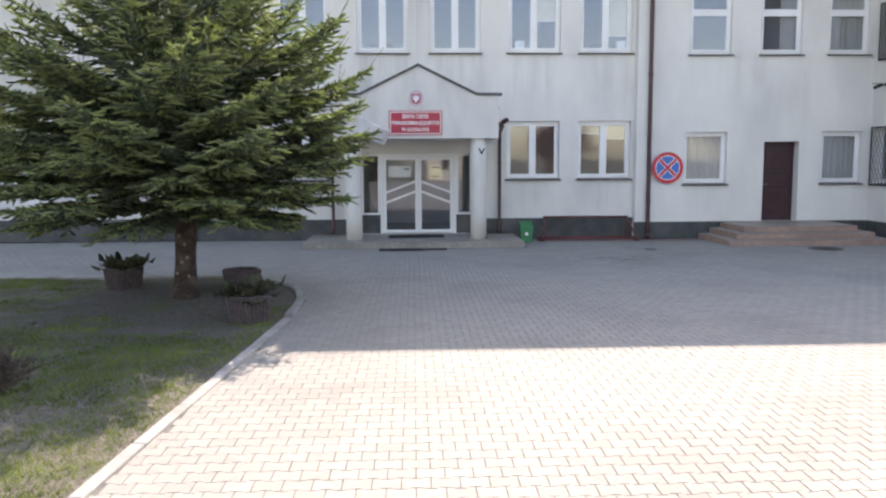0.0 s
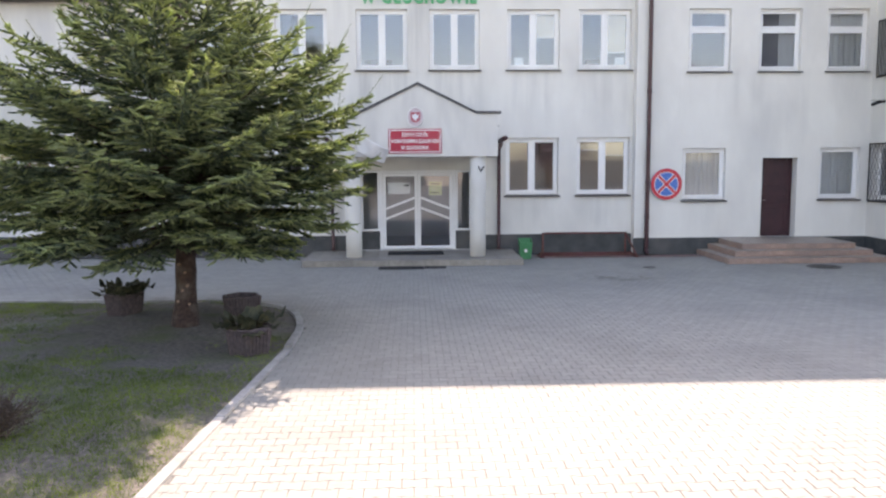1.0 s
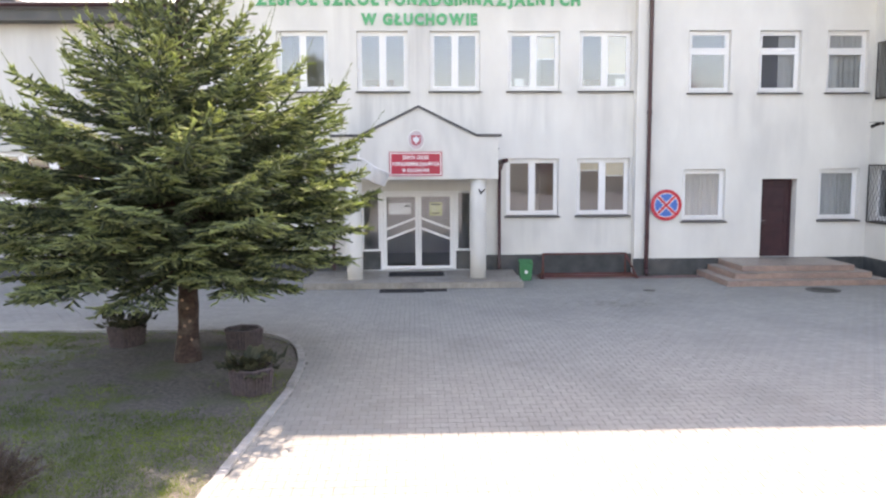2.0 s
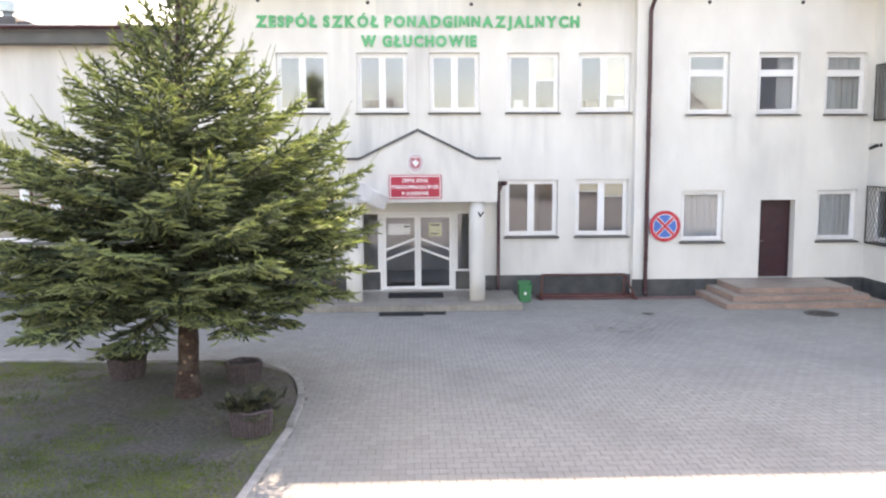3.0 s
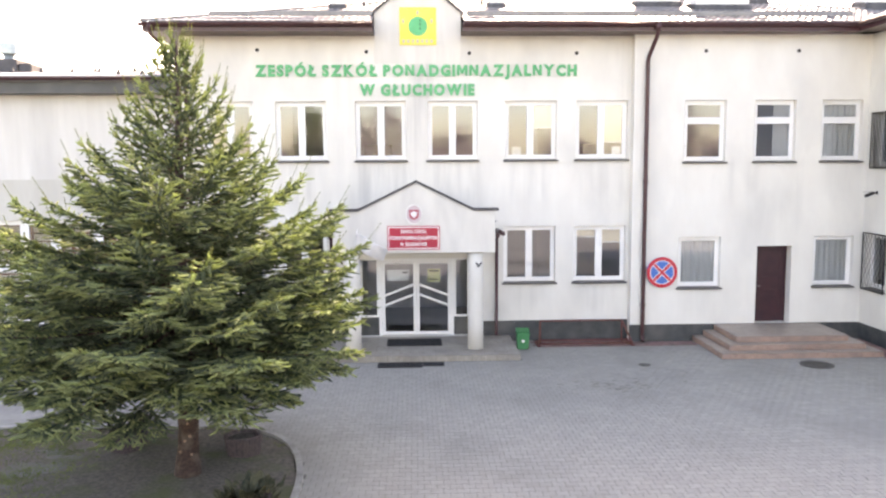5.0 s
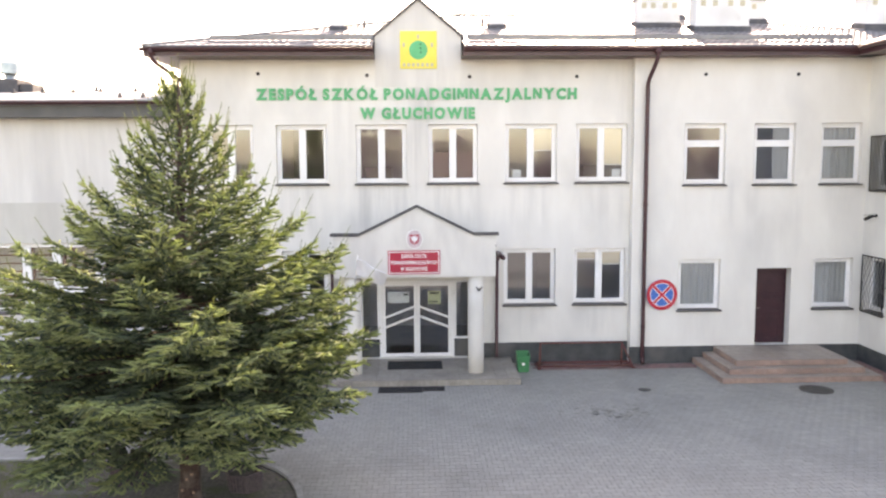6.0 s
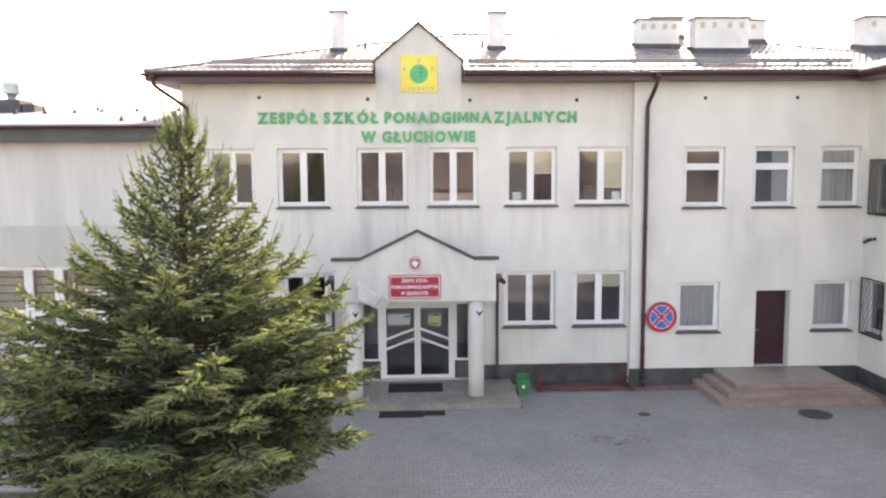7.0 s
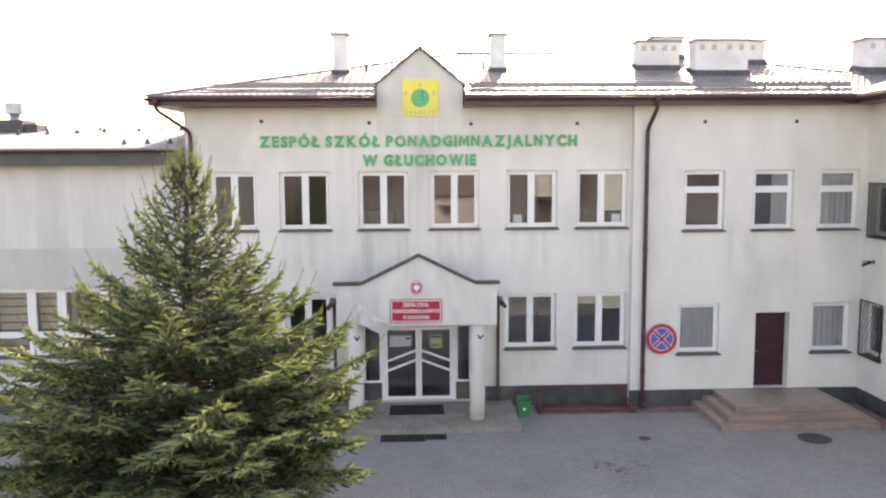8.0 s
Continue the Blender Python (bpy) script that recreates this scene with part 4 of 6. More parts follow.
for (ax, az), (bx, bz) in zip(over, over[1:]):
    g.prism([(ax, az + 0.002), (bx, bz + 0.002), (bx, bz + 0.065), (ax, az + 0.065)], PY - 0.05, PY + 0.27)
part("coping", g, FLASHING, porch, "dark metal coping")
g = Geo()
for (ax, az), (bx, bz) in list(zip(over, over[1:]))[1:3]:
    g.prism([(ax, az - 0.36), (bx, bz - 0.36), (bx, bz - 0.325), (ax, az - 0.325)], PY + 0.27, -0.004)
part("porch_roof", g, FLASHING, porch)
for x0, x1 in ((-2.11, -1.78), (1.79, 2.12)):
    part("side_coping", Geo().box(x0, x1, PY + 0.272, -0.006, PE - 0.318, PE - 0.28, 0.008), FLASHING, porch, "dark metal side coping")
for x in (-1.60, 1.58):
    shaft = part("column", Geo().tube([(x, -1.56, 0.16), (x, -1.56, 0.9), (x, -1.56, 1.9), (x, -1.56, PB)], 0.205, 28), PLASTER, porch, "round cream plastered column", True)
    g = Geo().tube([(x + 0.06, -1.775, 2.36), (x + 0.06, -1.80, 2.36)], 0.03, 8)
    for s in (-1, 1):
        g.tube([(x + 0.06, -1.79, 2.36), (x + 0.06 + s * 0.07, -1.90, 2.46)], 0.018, 7)
    part("flag_holder", g, IRON, shaft, "forked iron flag holder")

# terrace of the porch and side steps, tiled
TERRACE = (-2.77, 2.75, -2.28)
terrace = thing("terrace", "low tiled entrance terrace in grey stoneware", "terrace", kind="structure")
part("terrace_slab", Geo().box(TERRACE[0], TERRACE[1], TERRACE[2], -0.021, -0.04, 0.146), GROUT, terrace)
steps = thing("stairs", "reddish tiled steps with landing before the brown door", "steps", kind="structure")
LEVELS = [(7.86, 12.02, -2.50, 0.15), (8.16, 11.72, -2.20, 0.30), (8.46, 11.42, -1.90, 0.45)]
for k, (x0, x1, y0, z) in enumerate(LEVELS):
    part("step", Geo().box(x0, x1, y0, JOG - 0.022, -0.04 if k == 0 else LEVELS[k - 1][3], z - 0.012), GROUT, steps)

tile_store = {}


def tile(w, h, t, material):
    key = (round(w, 3), round(h, 3), t, material.name)
    if key not in tile_store:
        me = Geo().box(0.003, w - 0.003, 0.003, h - 0.003, 0.0, t, 0.003).mesh("tile")
        me.materials.append(material)
        tile_store[key] = me
    return tile_store[key]


def lay_tiles(parent, x0, x1, y0, y1, z, size, material):
    nx, ny = max(1, round((x1 - x0) / size)), max(1, round((y1 - y0) / size))
    w, h = (x1 - x0) / nx, (y1 - y0) / ny
    for i in range(nx):
        for k in range(ny):
            part("tile", tile(w, h, 0.012, material), None, parent).matrix_basis = pose(x0 + i * w, y0 + k * h, z, 0.15 * math.sin(i * 7 + k * 3), 0.15 * math.sin(i * 5 + k * 11))


def face_tiles(parent, x0, x1, y, z0, z1, size, material):
    n = max(1, round((x1 - x0) / size))
    w = (x1 - x0) / n
    for i in range(n):
        part("tile", tile(w, z1 - z0, 0.012, material), None, parent).matrix_basis = pose(x0 + i * w, y, z0, 90)


lay_tiles(terrace, TERRACE[0], TERRACE[1], TERRACE[2], -0.03, 0.146, 0.30, TERRACE_TILE)
face_tiles(terrace, TERRACE[0], TERRACE[1], TERRACE[2], 0.0, 0.146, 0.30, TERRACE_TILE)
for k, (x0, x1, y0, z) in enumerate(LEVELS):
    face_tiles(steps, x0, x1, y0, z - 0.15, z - 0.013, 0.30, STEP_TILE)
    n = round((JOG - 0.03 - y0) / 0.30)
    w = (JOG - 0.03 - y0) / n
    for i in range(n):
        part("tile", tile(w, 0.137, 0.012, STEP_TILE), None, steps).matrix_basis = pose(x0, y0 + (i + 1) * w, z - 0.15, 90, 0, -90)
    if k < 2:
        lay_tiles(steps, x0, x1, y0, y0 + 0.3, z - 0.012, 0.30, STEP_TOP)
        lay_tiles(steps, x0, x0 + 0.3, y0 + 0.3, JOG - 0.03, z - 0.012, 0.30, STEP_TOP)
        lay_tiles(steps, x1 - 0.3, x1, y0 + 0.3, JOG - 0.03, z - 0.012, 0.30, STEP_TOP)
    else:
        lay_tiles(steps, x0, x1, y0, JOG - 0.03, z - 0.012, 0.30, STEP_TOP)

# ---- gutters and downpipes ----


def gutter(name, a, b, label):
    a, b = Vector(a), Vector(b)
    d = (b - a).normalized()
    o = Vector((0, 0, 1)).cross(d)
    g, n = Geo(), 9
    for r in (0.075, 0.068):
        vs = [p + o * r * math.cos(math.pi + math.pi * k / (n - 1)) + Vector((0, 0, 1)) * r * math.sin(math.pi + math.pi * k / (n - 1)) for p in (a, b) for k in range(n)]
        g.add(vs, [(k, k + 1, n + k + 1, n + k) for k in range(n - 1)])
    g.tube([a - o * 0.075, b - o * 0.075], 0.009, 6).tube([a + o * 0.075, b + o * 0.075], 0.009, 6)
    ends = Geo().add([a] + [a + o * 0.075 * math.cos(math.pi + math.pi * k / 8) + Vector((0, 0, 1)) * 0.075 * math.sin(math.pi + math.pi * k / 8) for k in range(9)], [tuple(range(10))])
    ob = thing(name, label, "gutter", kind="structure")
    part("channel", g, BROWN, ob, "", True)
    part("stop_end", ends, BROWN, ob)
    n = int((b - a).length / 0.8)
    for i in range(n):
        p = a + d * ((i + 0.5) * (b - a).length / n)
        part("bracket", Geo().tube([p - o * 0.08 + Vector((0, 0, 0.005)), p - Vector((0, 0, 0.082)), p + o * 0.08 + Vector((0, 0, 0.02))], 0.009, 4), BROWN, ob)
    return ob


gutter("gutter_west", (-6.9, -0.905, 8.585), (-0.96, -0.905, 8.585), "dark brown half-round gutter along the eaves")
gutter("gutter_east", (1.41, -0.905, 8.585), (11.86, -0.905, 8.585), "dark brown half-round gutter along the eaves")
gutter("gutter_wing", (11.86, -0.905, 8.585), (11.86, -9.0, 8.585), "dark brown half-round gutter of the wing")
gutter("gutter_gym", (GYM_END, GYM_Y - 0.68, 7.27), (WALL_L - 0.05, GYM_Y - 0.68, 7.27), "dark brown half-round gutter of the sports hall")


def bent(points, cut=0.12):
    """A path with its corners rounded."""
    p = [Vector(q) for q in points]
    out = [p[0]]
    for a, b, c in zip(p, p[1:], p[2:]):
        u, w = b + (a - b).normalized() * cut, b + (c - b).normalized() * cut
        out += [u, (u + b * 2 + w) / 4, w]
    return out + [p[-1]]


def downpipe(path, rad, label, clips, sockets=()):
    ob = thing("downpipe", label, "downpipe", group="downpipes")
    part("pipe", Geo().tube(bent(path), rad, 12), BROWN, ob, "", True)
    a = Vector(path[0])
    part("outlet", Geo().tube([a + Vector((0, 0, 0.06)), a - Vector((0, 0, 0.03)), a - Vector((0, 0, 0.12))], [rad * 1.7, rad * 1.5, rad * 1.05], 12), BROWN, ob, "", True)
    for x, y, z in clips:
        clip_ob = part("clip", Geo().tube([(x, y, z - 0.02), (x, y, z + 0.02)], rad + 0.007, 12), BROWN, ob)
        part("pin", Geo().box(x - 0.012, x + 0.012, y + rad, y + 0.16, z - 0.008, z + 0.008), BROWN, clip_ob)
    for x, y, z in sockets:
        part("socket", Geo().tube([(x, y, z), (x, y, z + 0.1)], rad + 0.012, 12), BROWN, ob)
    return ob


px, py = 6.41, JOG - 0.10
downpipe([(px + 0.10, -0.905, 8.51), (px + 0.10, -0.905, 8.32), (px, py, 7.75), (px, py, 0.25), (px, py, 0.10), (px, py - 0.10, 0.04)], 0.055, "long dark brown downpipe on the front wall", [(px, py, z) for z in (7.4, 5.6, 3.8, 2.0, 0.7)], [(px, py, 1.0), (px, py, 4.4)])
px, py = -5.98, -0.10
downpipe([(-6.62, -0.905, 8.51), (-6.62, -0.905, 8.30), (px, py, 7.75), (px, py, 0.06)], 0.05, "dark brown downpipe at the corner of the front", [(px, py, z) for z in (7.5, 5.6, 3.6, 1.6)], [(px, py, 4.0)])
for x, s in ((2.36, 1), (-2.20, -1)):
    g = thing("downpipe", "short dark brown porch downpipe with a box head", "downpipe", group="porch downpipes")
    part("pipe", Geo().tube([(x, -0.12, 3.05), (x, -0.12, 0.30), (x, -0.16, 0.18)], 0.045, 12), BROWN, g, "", True)
    part("hopper", Geo().prism([(x - 0.05, 2.92), (x + 0.05, 2.92), (x + 0.11, 3.08), (x + 0.11, 3.16), (x - 0.11, 3.16), (x - 0.11, 3.08)], -0.22, -0.03), BROWN, g, "box-shaped rainwater head")
    part("porch_gutter", Geo().tube([(x, -1.7, 3.18), (x, -0.2, 3.14)], 0.06, 10), BROWN, g, "short side gutter", True)
    for z in (0.9, 2.1):
        part("clip", Geo().tube([(x, -0.12, z - 0.02), (x, -0.12, z + 0.02)], 0.052, 12), BROWN, g)

# ---- roof furniture ----


def chimney(x, y, w, dpt, base, top, label, vents=0, shelf=0.06):
    c = thing("chimney", label, "chimney", (x, y, base), group="chimneys")
    h = top - base
    body = part("shaft", Geo().box(-w / 2, w / 2, -dpt / 2, dpt / 2, -0.3, h - 0.056, 0.01), WHITEWASH, c)
    part("cap", Geo().prism([(-w / 2 - shelf - 0.02, h - 0.055), (w / 2 + shelf + 0.02, h - 0.055), (w / 2 + shelf, h), (-w / 2 - shelf, h)], -dpt / 2 - shelf, dpt / 2 + shelf), CAP_SHEET, c, "grey sheet metal cap")
    part("flashing", Geo().prism([(-dpt / 2 - 0.16, -0.16), (-dpt / 2 - 0.012, 0.16), (dpt / 2 + 0.012, 0.30), (dpt / 2 + 0.1, 0.06)], -w / 2 - 0.05, w / 2 + 0.05, "x"), FLASHING, c, "dark sheet metal skirt")
    for i in range(vents):
        vx = -w / 2 + (i + 0.6 + (0.3 if vents == 4 and i > 1 else 0)) * w / (vents + 0.5)
        part("vent_hole", Geo().box(vx - 0.07, vx + 0.07, -dpt / 2 - 0.006, -dpt / 2 + 0.02, h - 0.33, h - 0.17), VENT_TONE, body, "square ochre vent brick")
    return c


def roof_z(y):
    return 8.64 + (y + 0.86) * 0.29


chimney(-2.10, 2.35, 0.42, 0.42, roof_z(2.1) - 0.02, 10.72, "slim white rendered chimney with a sheet cap")
chimney(2.63, 2.7, 0.44, 0.44, roof_z(2.45) - 0.02, 10.76, "slim white rendered chimney with a sheet cap")
chimney(7.60, 3.00, 1.27, 0.6, roof_z(2.7), 10.59, "broad white rendered chimney with vent holes", 4)
chimney(9.24, 2.15, 1.60, 0.6, roof_z(1.85), 10.50, "very broad white rendered chimney with vent holes", 4)
chimney(8.50, 4.90, 1.02, 0.5, roof_z(4.65), 11.00, "white rendered chimney below the ridge", 2)
chimney(11.0, 3.95, 0.66, 0.6, roof_z(3.65), 10.74, "narrow white rendered chimney with a vent hole", 1)
chimney(14.4, 2.35, 1.5, 0.7, roof_z(2.0) + 0.05, 10.56, "broad white rendered chimney over the wing", 3)

for x0, x1 in ((-5.3, -0.98), (1.55, 12.1)):
    guard = thing("snow_guard", "dark metal snow guard low on the roof tiles", "snow guard", group="snow guards")
    y = -0.12
    part("rail", Geo().box(x0, x1, y - 0.012, y + 0.012, roof_z(y) + 0.05, roof_z(y) + 0.18, 0.004), ROOFING, guard)
    for i in range(int((x1 - x0) / 0.9) + 1):
        xb = x0 + 0.1 + i * 0.9
        part("bracket", Geo().prism([(y + 0.013, roof_z(y) + 0.16), (y + 0.013, roof_z(y) - 0.01), (y + 0.3, roof_z(y + 0.3) + 0.0), (y + 0.3, roof_z(y + 0.3) + 0.03)], xb - 0.012, xb + 0.012, "x"), ROOFING, guard)

# small stub vents beside the chimneys
for x, y in ((-1.35, 2.6), (2.22, 2.9)):
    v = thing("roof_stub", "small dark pipe stub on the roof tiles", "pipe", (x, y, roof_z(y)), group="roof stubs")
    part("stub_pipe", Geo().tube([(0, 0, -0.05), (0, 0, 0.22)], 0.035, 8), FLASHING, v, "", True)
    part("stub_cap", Geo().tube([(0, 0, 0.2), (0, 0, 0.25)], [0.05, 0.02], 8), FLASHING, v)


def gym_z(y):
    return 7.33 + (y + 0.42) * 0.72 / 5.62


vent = thing("roof_fan", "zinc roof fan on a dark square upstand", "roof fan", (-12.85, 4.6, gym_z(4.6)))
part("upstand", Geo().box(-1.1, 0.45, -0.5, 0.5, -0.2, 0.36, 0.02), FLASHING, vent, "dark felted upstand")
part("side_upstand", Geo().box(0.45, 0.86, -0.4, 0.4, -0.2, 0.22, 0.02), FLASHING, vent)
part("neck", Geo().tube([(0.0, 0, 0.30), (0.0, 0, 0.36), (0, 0, 0.62)], [0.2, 0.15, 0.17], 16), ZINC, vent, "", True)
part("drum", Geo().tube([(0, 0, 0.55), (0, 0, 0.57), (0, 0, 0.90), (0, 0, 0.93)], [0.2, 0.28, 0.28, 0.2], 20), ZINC, vent, "round zinc fan drum")
for i, (x, y) in enumerate([(-12.2, 3.4), (-11.4, 3.6), (-10.6, 3.9), (-9.9, 4.3), (-8.9, 4.6), (-7.6, 4.8), (-6.5, 4.9), (-7.95, 0.5), (-7.35, 0.6), (-6.75, 0.7), (-6.35, 1.0), (-12.0, 4.9), (-10.3, 5.0)]):
    cone = thing("felt_vent", "small dark cone vent on the felt roof", "vent", (x, y, gym_z(y)), group="felt roof vents")
    part("vent_cone", Geo().tube([(0, 0, -0.02), (0, 0, 0.05), (0, 0, 0.12)], [0.09, 0.06, 0.02], 8), FLASHING, cone, "", True)
    part("vent_hat", Geo().tube([(0, 0, 0.10), (0, 0, 0.14)], [0.055, 0.02], 8), FLASHING, cone)
mast = thing("roof_post", "thin dark post on the felt roof", "post", (-8.15, 4.6, gym_z(4.6)))
part("post_shaft", Geo().tube([(0, 0, -0.03), (0, 0, 0.26)], 0.03, 8), FLASHING, mast)
part("post_head", Geo().tube([(0, 0, 0.22), (0, 0, 0.28)], 0.045, 8), FLASHING, mast)

# ---- lettering and signs ----


STROKES = {
    "M": [[(0, 0), (0.19, 0), (0.19, 0.72), (0, 0.72)], [(0.61, 0), (0.80, 0), (0.80, 0.72), (0.61, 0.72)], [(0.06, 0.715), (0.25, 0.715), (0.49, 0.13), (0.31, 0.13)], [(0.55, 0.71), (0.74, 0.71), (0.49, 0.135), (0.31, 0.135)]],
    "N": [[(0, 0), (0.19, 0), (0.19, 0.72), (0, 0.72)], [(0.49, 0), (0.68, 0), (0.68, 0.72), (0.49, 0.72)], [(0.01, 0.715), (0.21, 0.715), (0.67, 0.005), (0.47, 0.005)]],
}


def lettering(text, height, thick, bold, material, parent, x0, x1, z, y):
    """A line of capitals from x0 to x1 standing on z; every character is a part of its own."""
    pens, at = [], 0.0
    for i, ch in enumerate(text):
        if ch == " ":
            at += 0.32
            continue
        c2 = bpy.data.curves.new("glyph", "FONT")
        c2.body, c2.size, c2.extrude, c2.offset, c2.resolution_u = {"Ó": "O"}.get(ch, ch), 1.0, thick / height * 0.35, bold, 3
        ob = bpy.data.objects.new("glyph", c2)
        scene.collection.objects.link(ob)
        bpy.context.view_layer.update()
        me = bpy.data.meshes.new_from_object(ob.evaluated_get(bpy.context.evaluated_depsgraph_get()))
        bpy.data.objects.remove(ob)
        if ch in STROKES:  # straight-stroked capitals, each stroke a little shallower than the last
            g = Geo()
            for k, quad in enumerate(STROKES[ch]):
                half = thick / height * (0.35 - 0.03 * k)
                g.prism(quad, -half, half, "z")
            me = g.mesh("glyph")
        if ch == "Ó":  # the accent over the letter
            half, k = thick / height * 0.35, len(me.vertices)
            accent = [(0.33, 0.76), (0.47, 0.76), (0.64, 0.92), (0.46, 0.92)]
            both = bmesh.new()
            both.from_mesh(me)
            low, high = [both.verts.new((u, v, -half)) for u, v in accent], [both.verts.new((u, v, half)) for u, v in accent]
            both.faces.new(high)
            both.faces.new(low[::-1])
            for e in range(4):
                both.faces.new((low[e], low[(e + 1) % 4], high[(e + 1) % 4], high[e]))
            both.to_mesh(me)
            both.free()
        xs = [v.co.x for v in me.vertices]
        if ch == "J":
            at -= 0.07
        pens.append((me, at - min(xs)))
        at += max(xs) - min(xs) + 0.13
    sx, sz = (x1 - x0) / (at - 0.13), height / 0.70
    for me, shift in pens:
        for v in me.vertices:
            v.co = Vector((x0 + (v.co.x + shift) * sx, y - v.co.z * sz, z + v.co.y * sz))
        me.materials.append(material)
        part("letter", me, None, parent)


name_line = thing("wall_lettering", "large green capital letters fixed to the front wall", "lettering")
lettering("ZESPÓŁ SZKÓŁ PONADGIMNAZJALNYCH", 0.275, 0.04, 0.056, LETTER_GREEN, name_line, -4.15, 4.55, 7.345, -0.025)
lettering("W GŁUCHOWIE", 0.275, 0.04, 0.056, LETTER_GREEN, name_line, -1.36, 1.76, 6.83, -0.025)

SY = PY - 0.03
board = thing("name_board", "red school name board with white border and letters", "sign")
part("plate", Geo().box(-0.60, 0.73, SY, PY - 0.002, 2.80, 3.41, 0.006), SIGN_RED, board)
part("border", ring(-0.575, 0.705, 2.825, 3.385, 0.022, SY - 0.003, SY + 0.003, 0.001), SIGN_WHITE, board)
lettering("ZESPÓŁ SZKÓŁ", 0.088, 0.006, 0.03, SIGN_WHITE, board, -0.27, 0.39, 3.225, SY - 0.003)
lettering("PONADGIMNAZJALNYCH", 0.088, 0.006, 0.03, SIGN_WHITE, board, -0.52, 0.65, 3.062, SY - 0.003)
lettering("W GŁUCHOWIE", 0.088, 0.006, 0.03, SIGN_WHITE, board, -0.28, 0.40, 2.90, SY - 0.003)

crest = thing("crest_plaque", "oval grey plaque with red shield on the porch gable", "plaque")
oval = [(0.08 + 0.185 * math.cos(math.tau * i / 32), 3.70 + 0.225 * math.sin(math.tau * i / 32)) for i in range(32)]
part("oval", Geo().prism(oval, PY - 0.025, PY - 0.002), surf("pale_pink_plaque", (0.50, 0.40, 0.42), (0.58, 0.48, 0.50), 0.1, 0.5, 0.1, 0.01), crest)
rim = [(0.08 + 0.20 * math.cos(math.tau * i / 32), PY - 0.02, 3.70 + 0.24 * math.sin(math.tau * i / 32)) for i in range(33)]
part("rim", Geo().tube(rim, 0.012, 6, False), PAPER, crest, "pale raised rim")
part("shield", Geo().prism([(-0.04, 3.82), (0.20, 3.82), (0.20, 3.66), (0.17, 3.60), (0.08, 3.555), (-0.01, 3.60), (-0.04, 3.66)], PY - 0.033, PY - 0.025), CREST_RED, crest, "red shield")
part("device", Geo().prism([(-0.01, 3.785), (0.03, 3.74), (0.065, 3.79), (0.095, 3.79), (0.13, 3.74), (0.17, 3.785), (0.15, 3.67), (0.11, 3.655), (0.08, 3.59), (0.05, 3.655), (0.01, 3.67)], PY - 0.038, PY - 0.033), CLOTH, crest, "plain white device")

logo = thing("school_board", "yellow square board with green disc on the small gable", "sign")
LY = -0.08
part("plate", Geo().box(-0.26, 0.73, LY, -0.052, 8.15, 9.14, 0.006), LOGO_YELLOW, logo)
disc = [(0.235 + 0.25 * math.cos(math.tau * i / 36), 8.64 + 0.25 * math.sin(math.tau * i / 36)) for i in range(36)]
part("disc", Geo().prism(disc, LY - 0.006, LY), LOGO_GREEN, logo, "green disc")
for i in range(7):
    x = -0.19 + i * 0.125
    part("mark", Geo().box(x, x + 0.075, LY - 0.004, LY, 8.20, 8.295), VENT_TONE, logo)
for x, z in ((-0.19, 8.72), (0.20, 8.94), (0.57, 8.72)):
    part("mark", Geo().box(x, x + 0.06, LY - 0.004, LY, z, z + 0.11), VENT_TONE, logo)
for z in (8.55, 8.66, 8.76):
    part("mark", Geo().box(0.27, 0.32, LY - 0.009, LY - 0.006, z, z + 0.06), BIN_GREEN, logo)

# no-stopping road sign on the wall
ns = thing("road_sign", "round blue no-stopping sign with red ring and cross", "road sign", (6.93, JOG - 0.09, 1.94))


def wheel(r0, r1, n=40):
    vs = [(r * math.cos(math.tau * i / n), r * math.sin(math.tau * i / n)) for r in (r0, r1) for i in range(n)]
    return vs, n


def ring_plate(r0, r1, y0, y1):
    vs, n = wheel(r0, r1)
    g = Geo()
    g.add([(x, y, z) for y in (y0, y1) for x, z in vs], [f for i in range(n) for j in [(i + 1) % n] for f in ((i, j, n + j, n + i), (2 * n + i, 3 * n + i, 3 * n + j, 2 * n + j), (n + i, n + j, 3 * n + j, 3 * n + i), (i, 2 * n + i, 2 * n + j, j))])
    return g


part("plate", Geo().prism([(0.43 * math.cos(math.tau * i / 40), 0.43 * math.sin(math.tau * i / 40)) for i in range(40)], -0.004, 0.012), SIGN_BLUE, ns, "blue face")
part("red_ring", ring_plate(0.335, 0.428, -0.009, -0.004), SIGN_SCARLET, ns, "red outer ring")
part("white_ring", ring_plate(0.318, 0.335, -0.008, -0.004), SIGN_WHITE, ns)
for k in range(2):
    a = math.pi / 4 + k * math.pi / 2
    c, s = math.cos(a), math.sin(a)
    for w, y, material, name in ((0.036, -0.010 - k * 0.001, SIGN_SCARLET, "red_bar"), (0.053, -0.0075 - k * 0.0005, SIGN_WHITE, "white_edge")):
        q = [(-0.325, -w), (0.325, -w), (0.325, w), (-0.325, w)]
        part(name, Geo().prism([(u * c - v * s, u * s + v * c) for u, v in q], y, -0.004), material, ns)
part("bracket", Geo().box(-0.02, 0.02, 0.012, 0.09, -0.3, 0.3), STEEL, ns, "steel wall bracket")

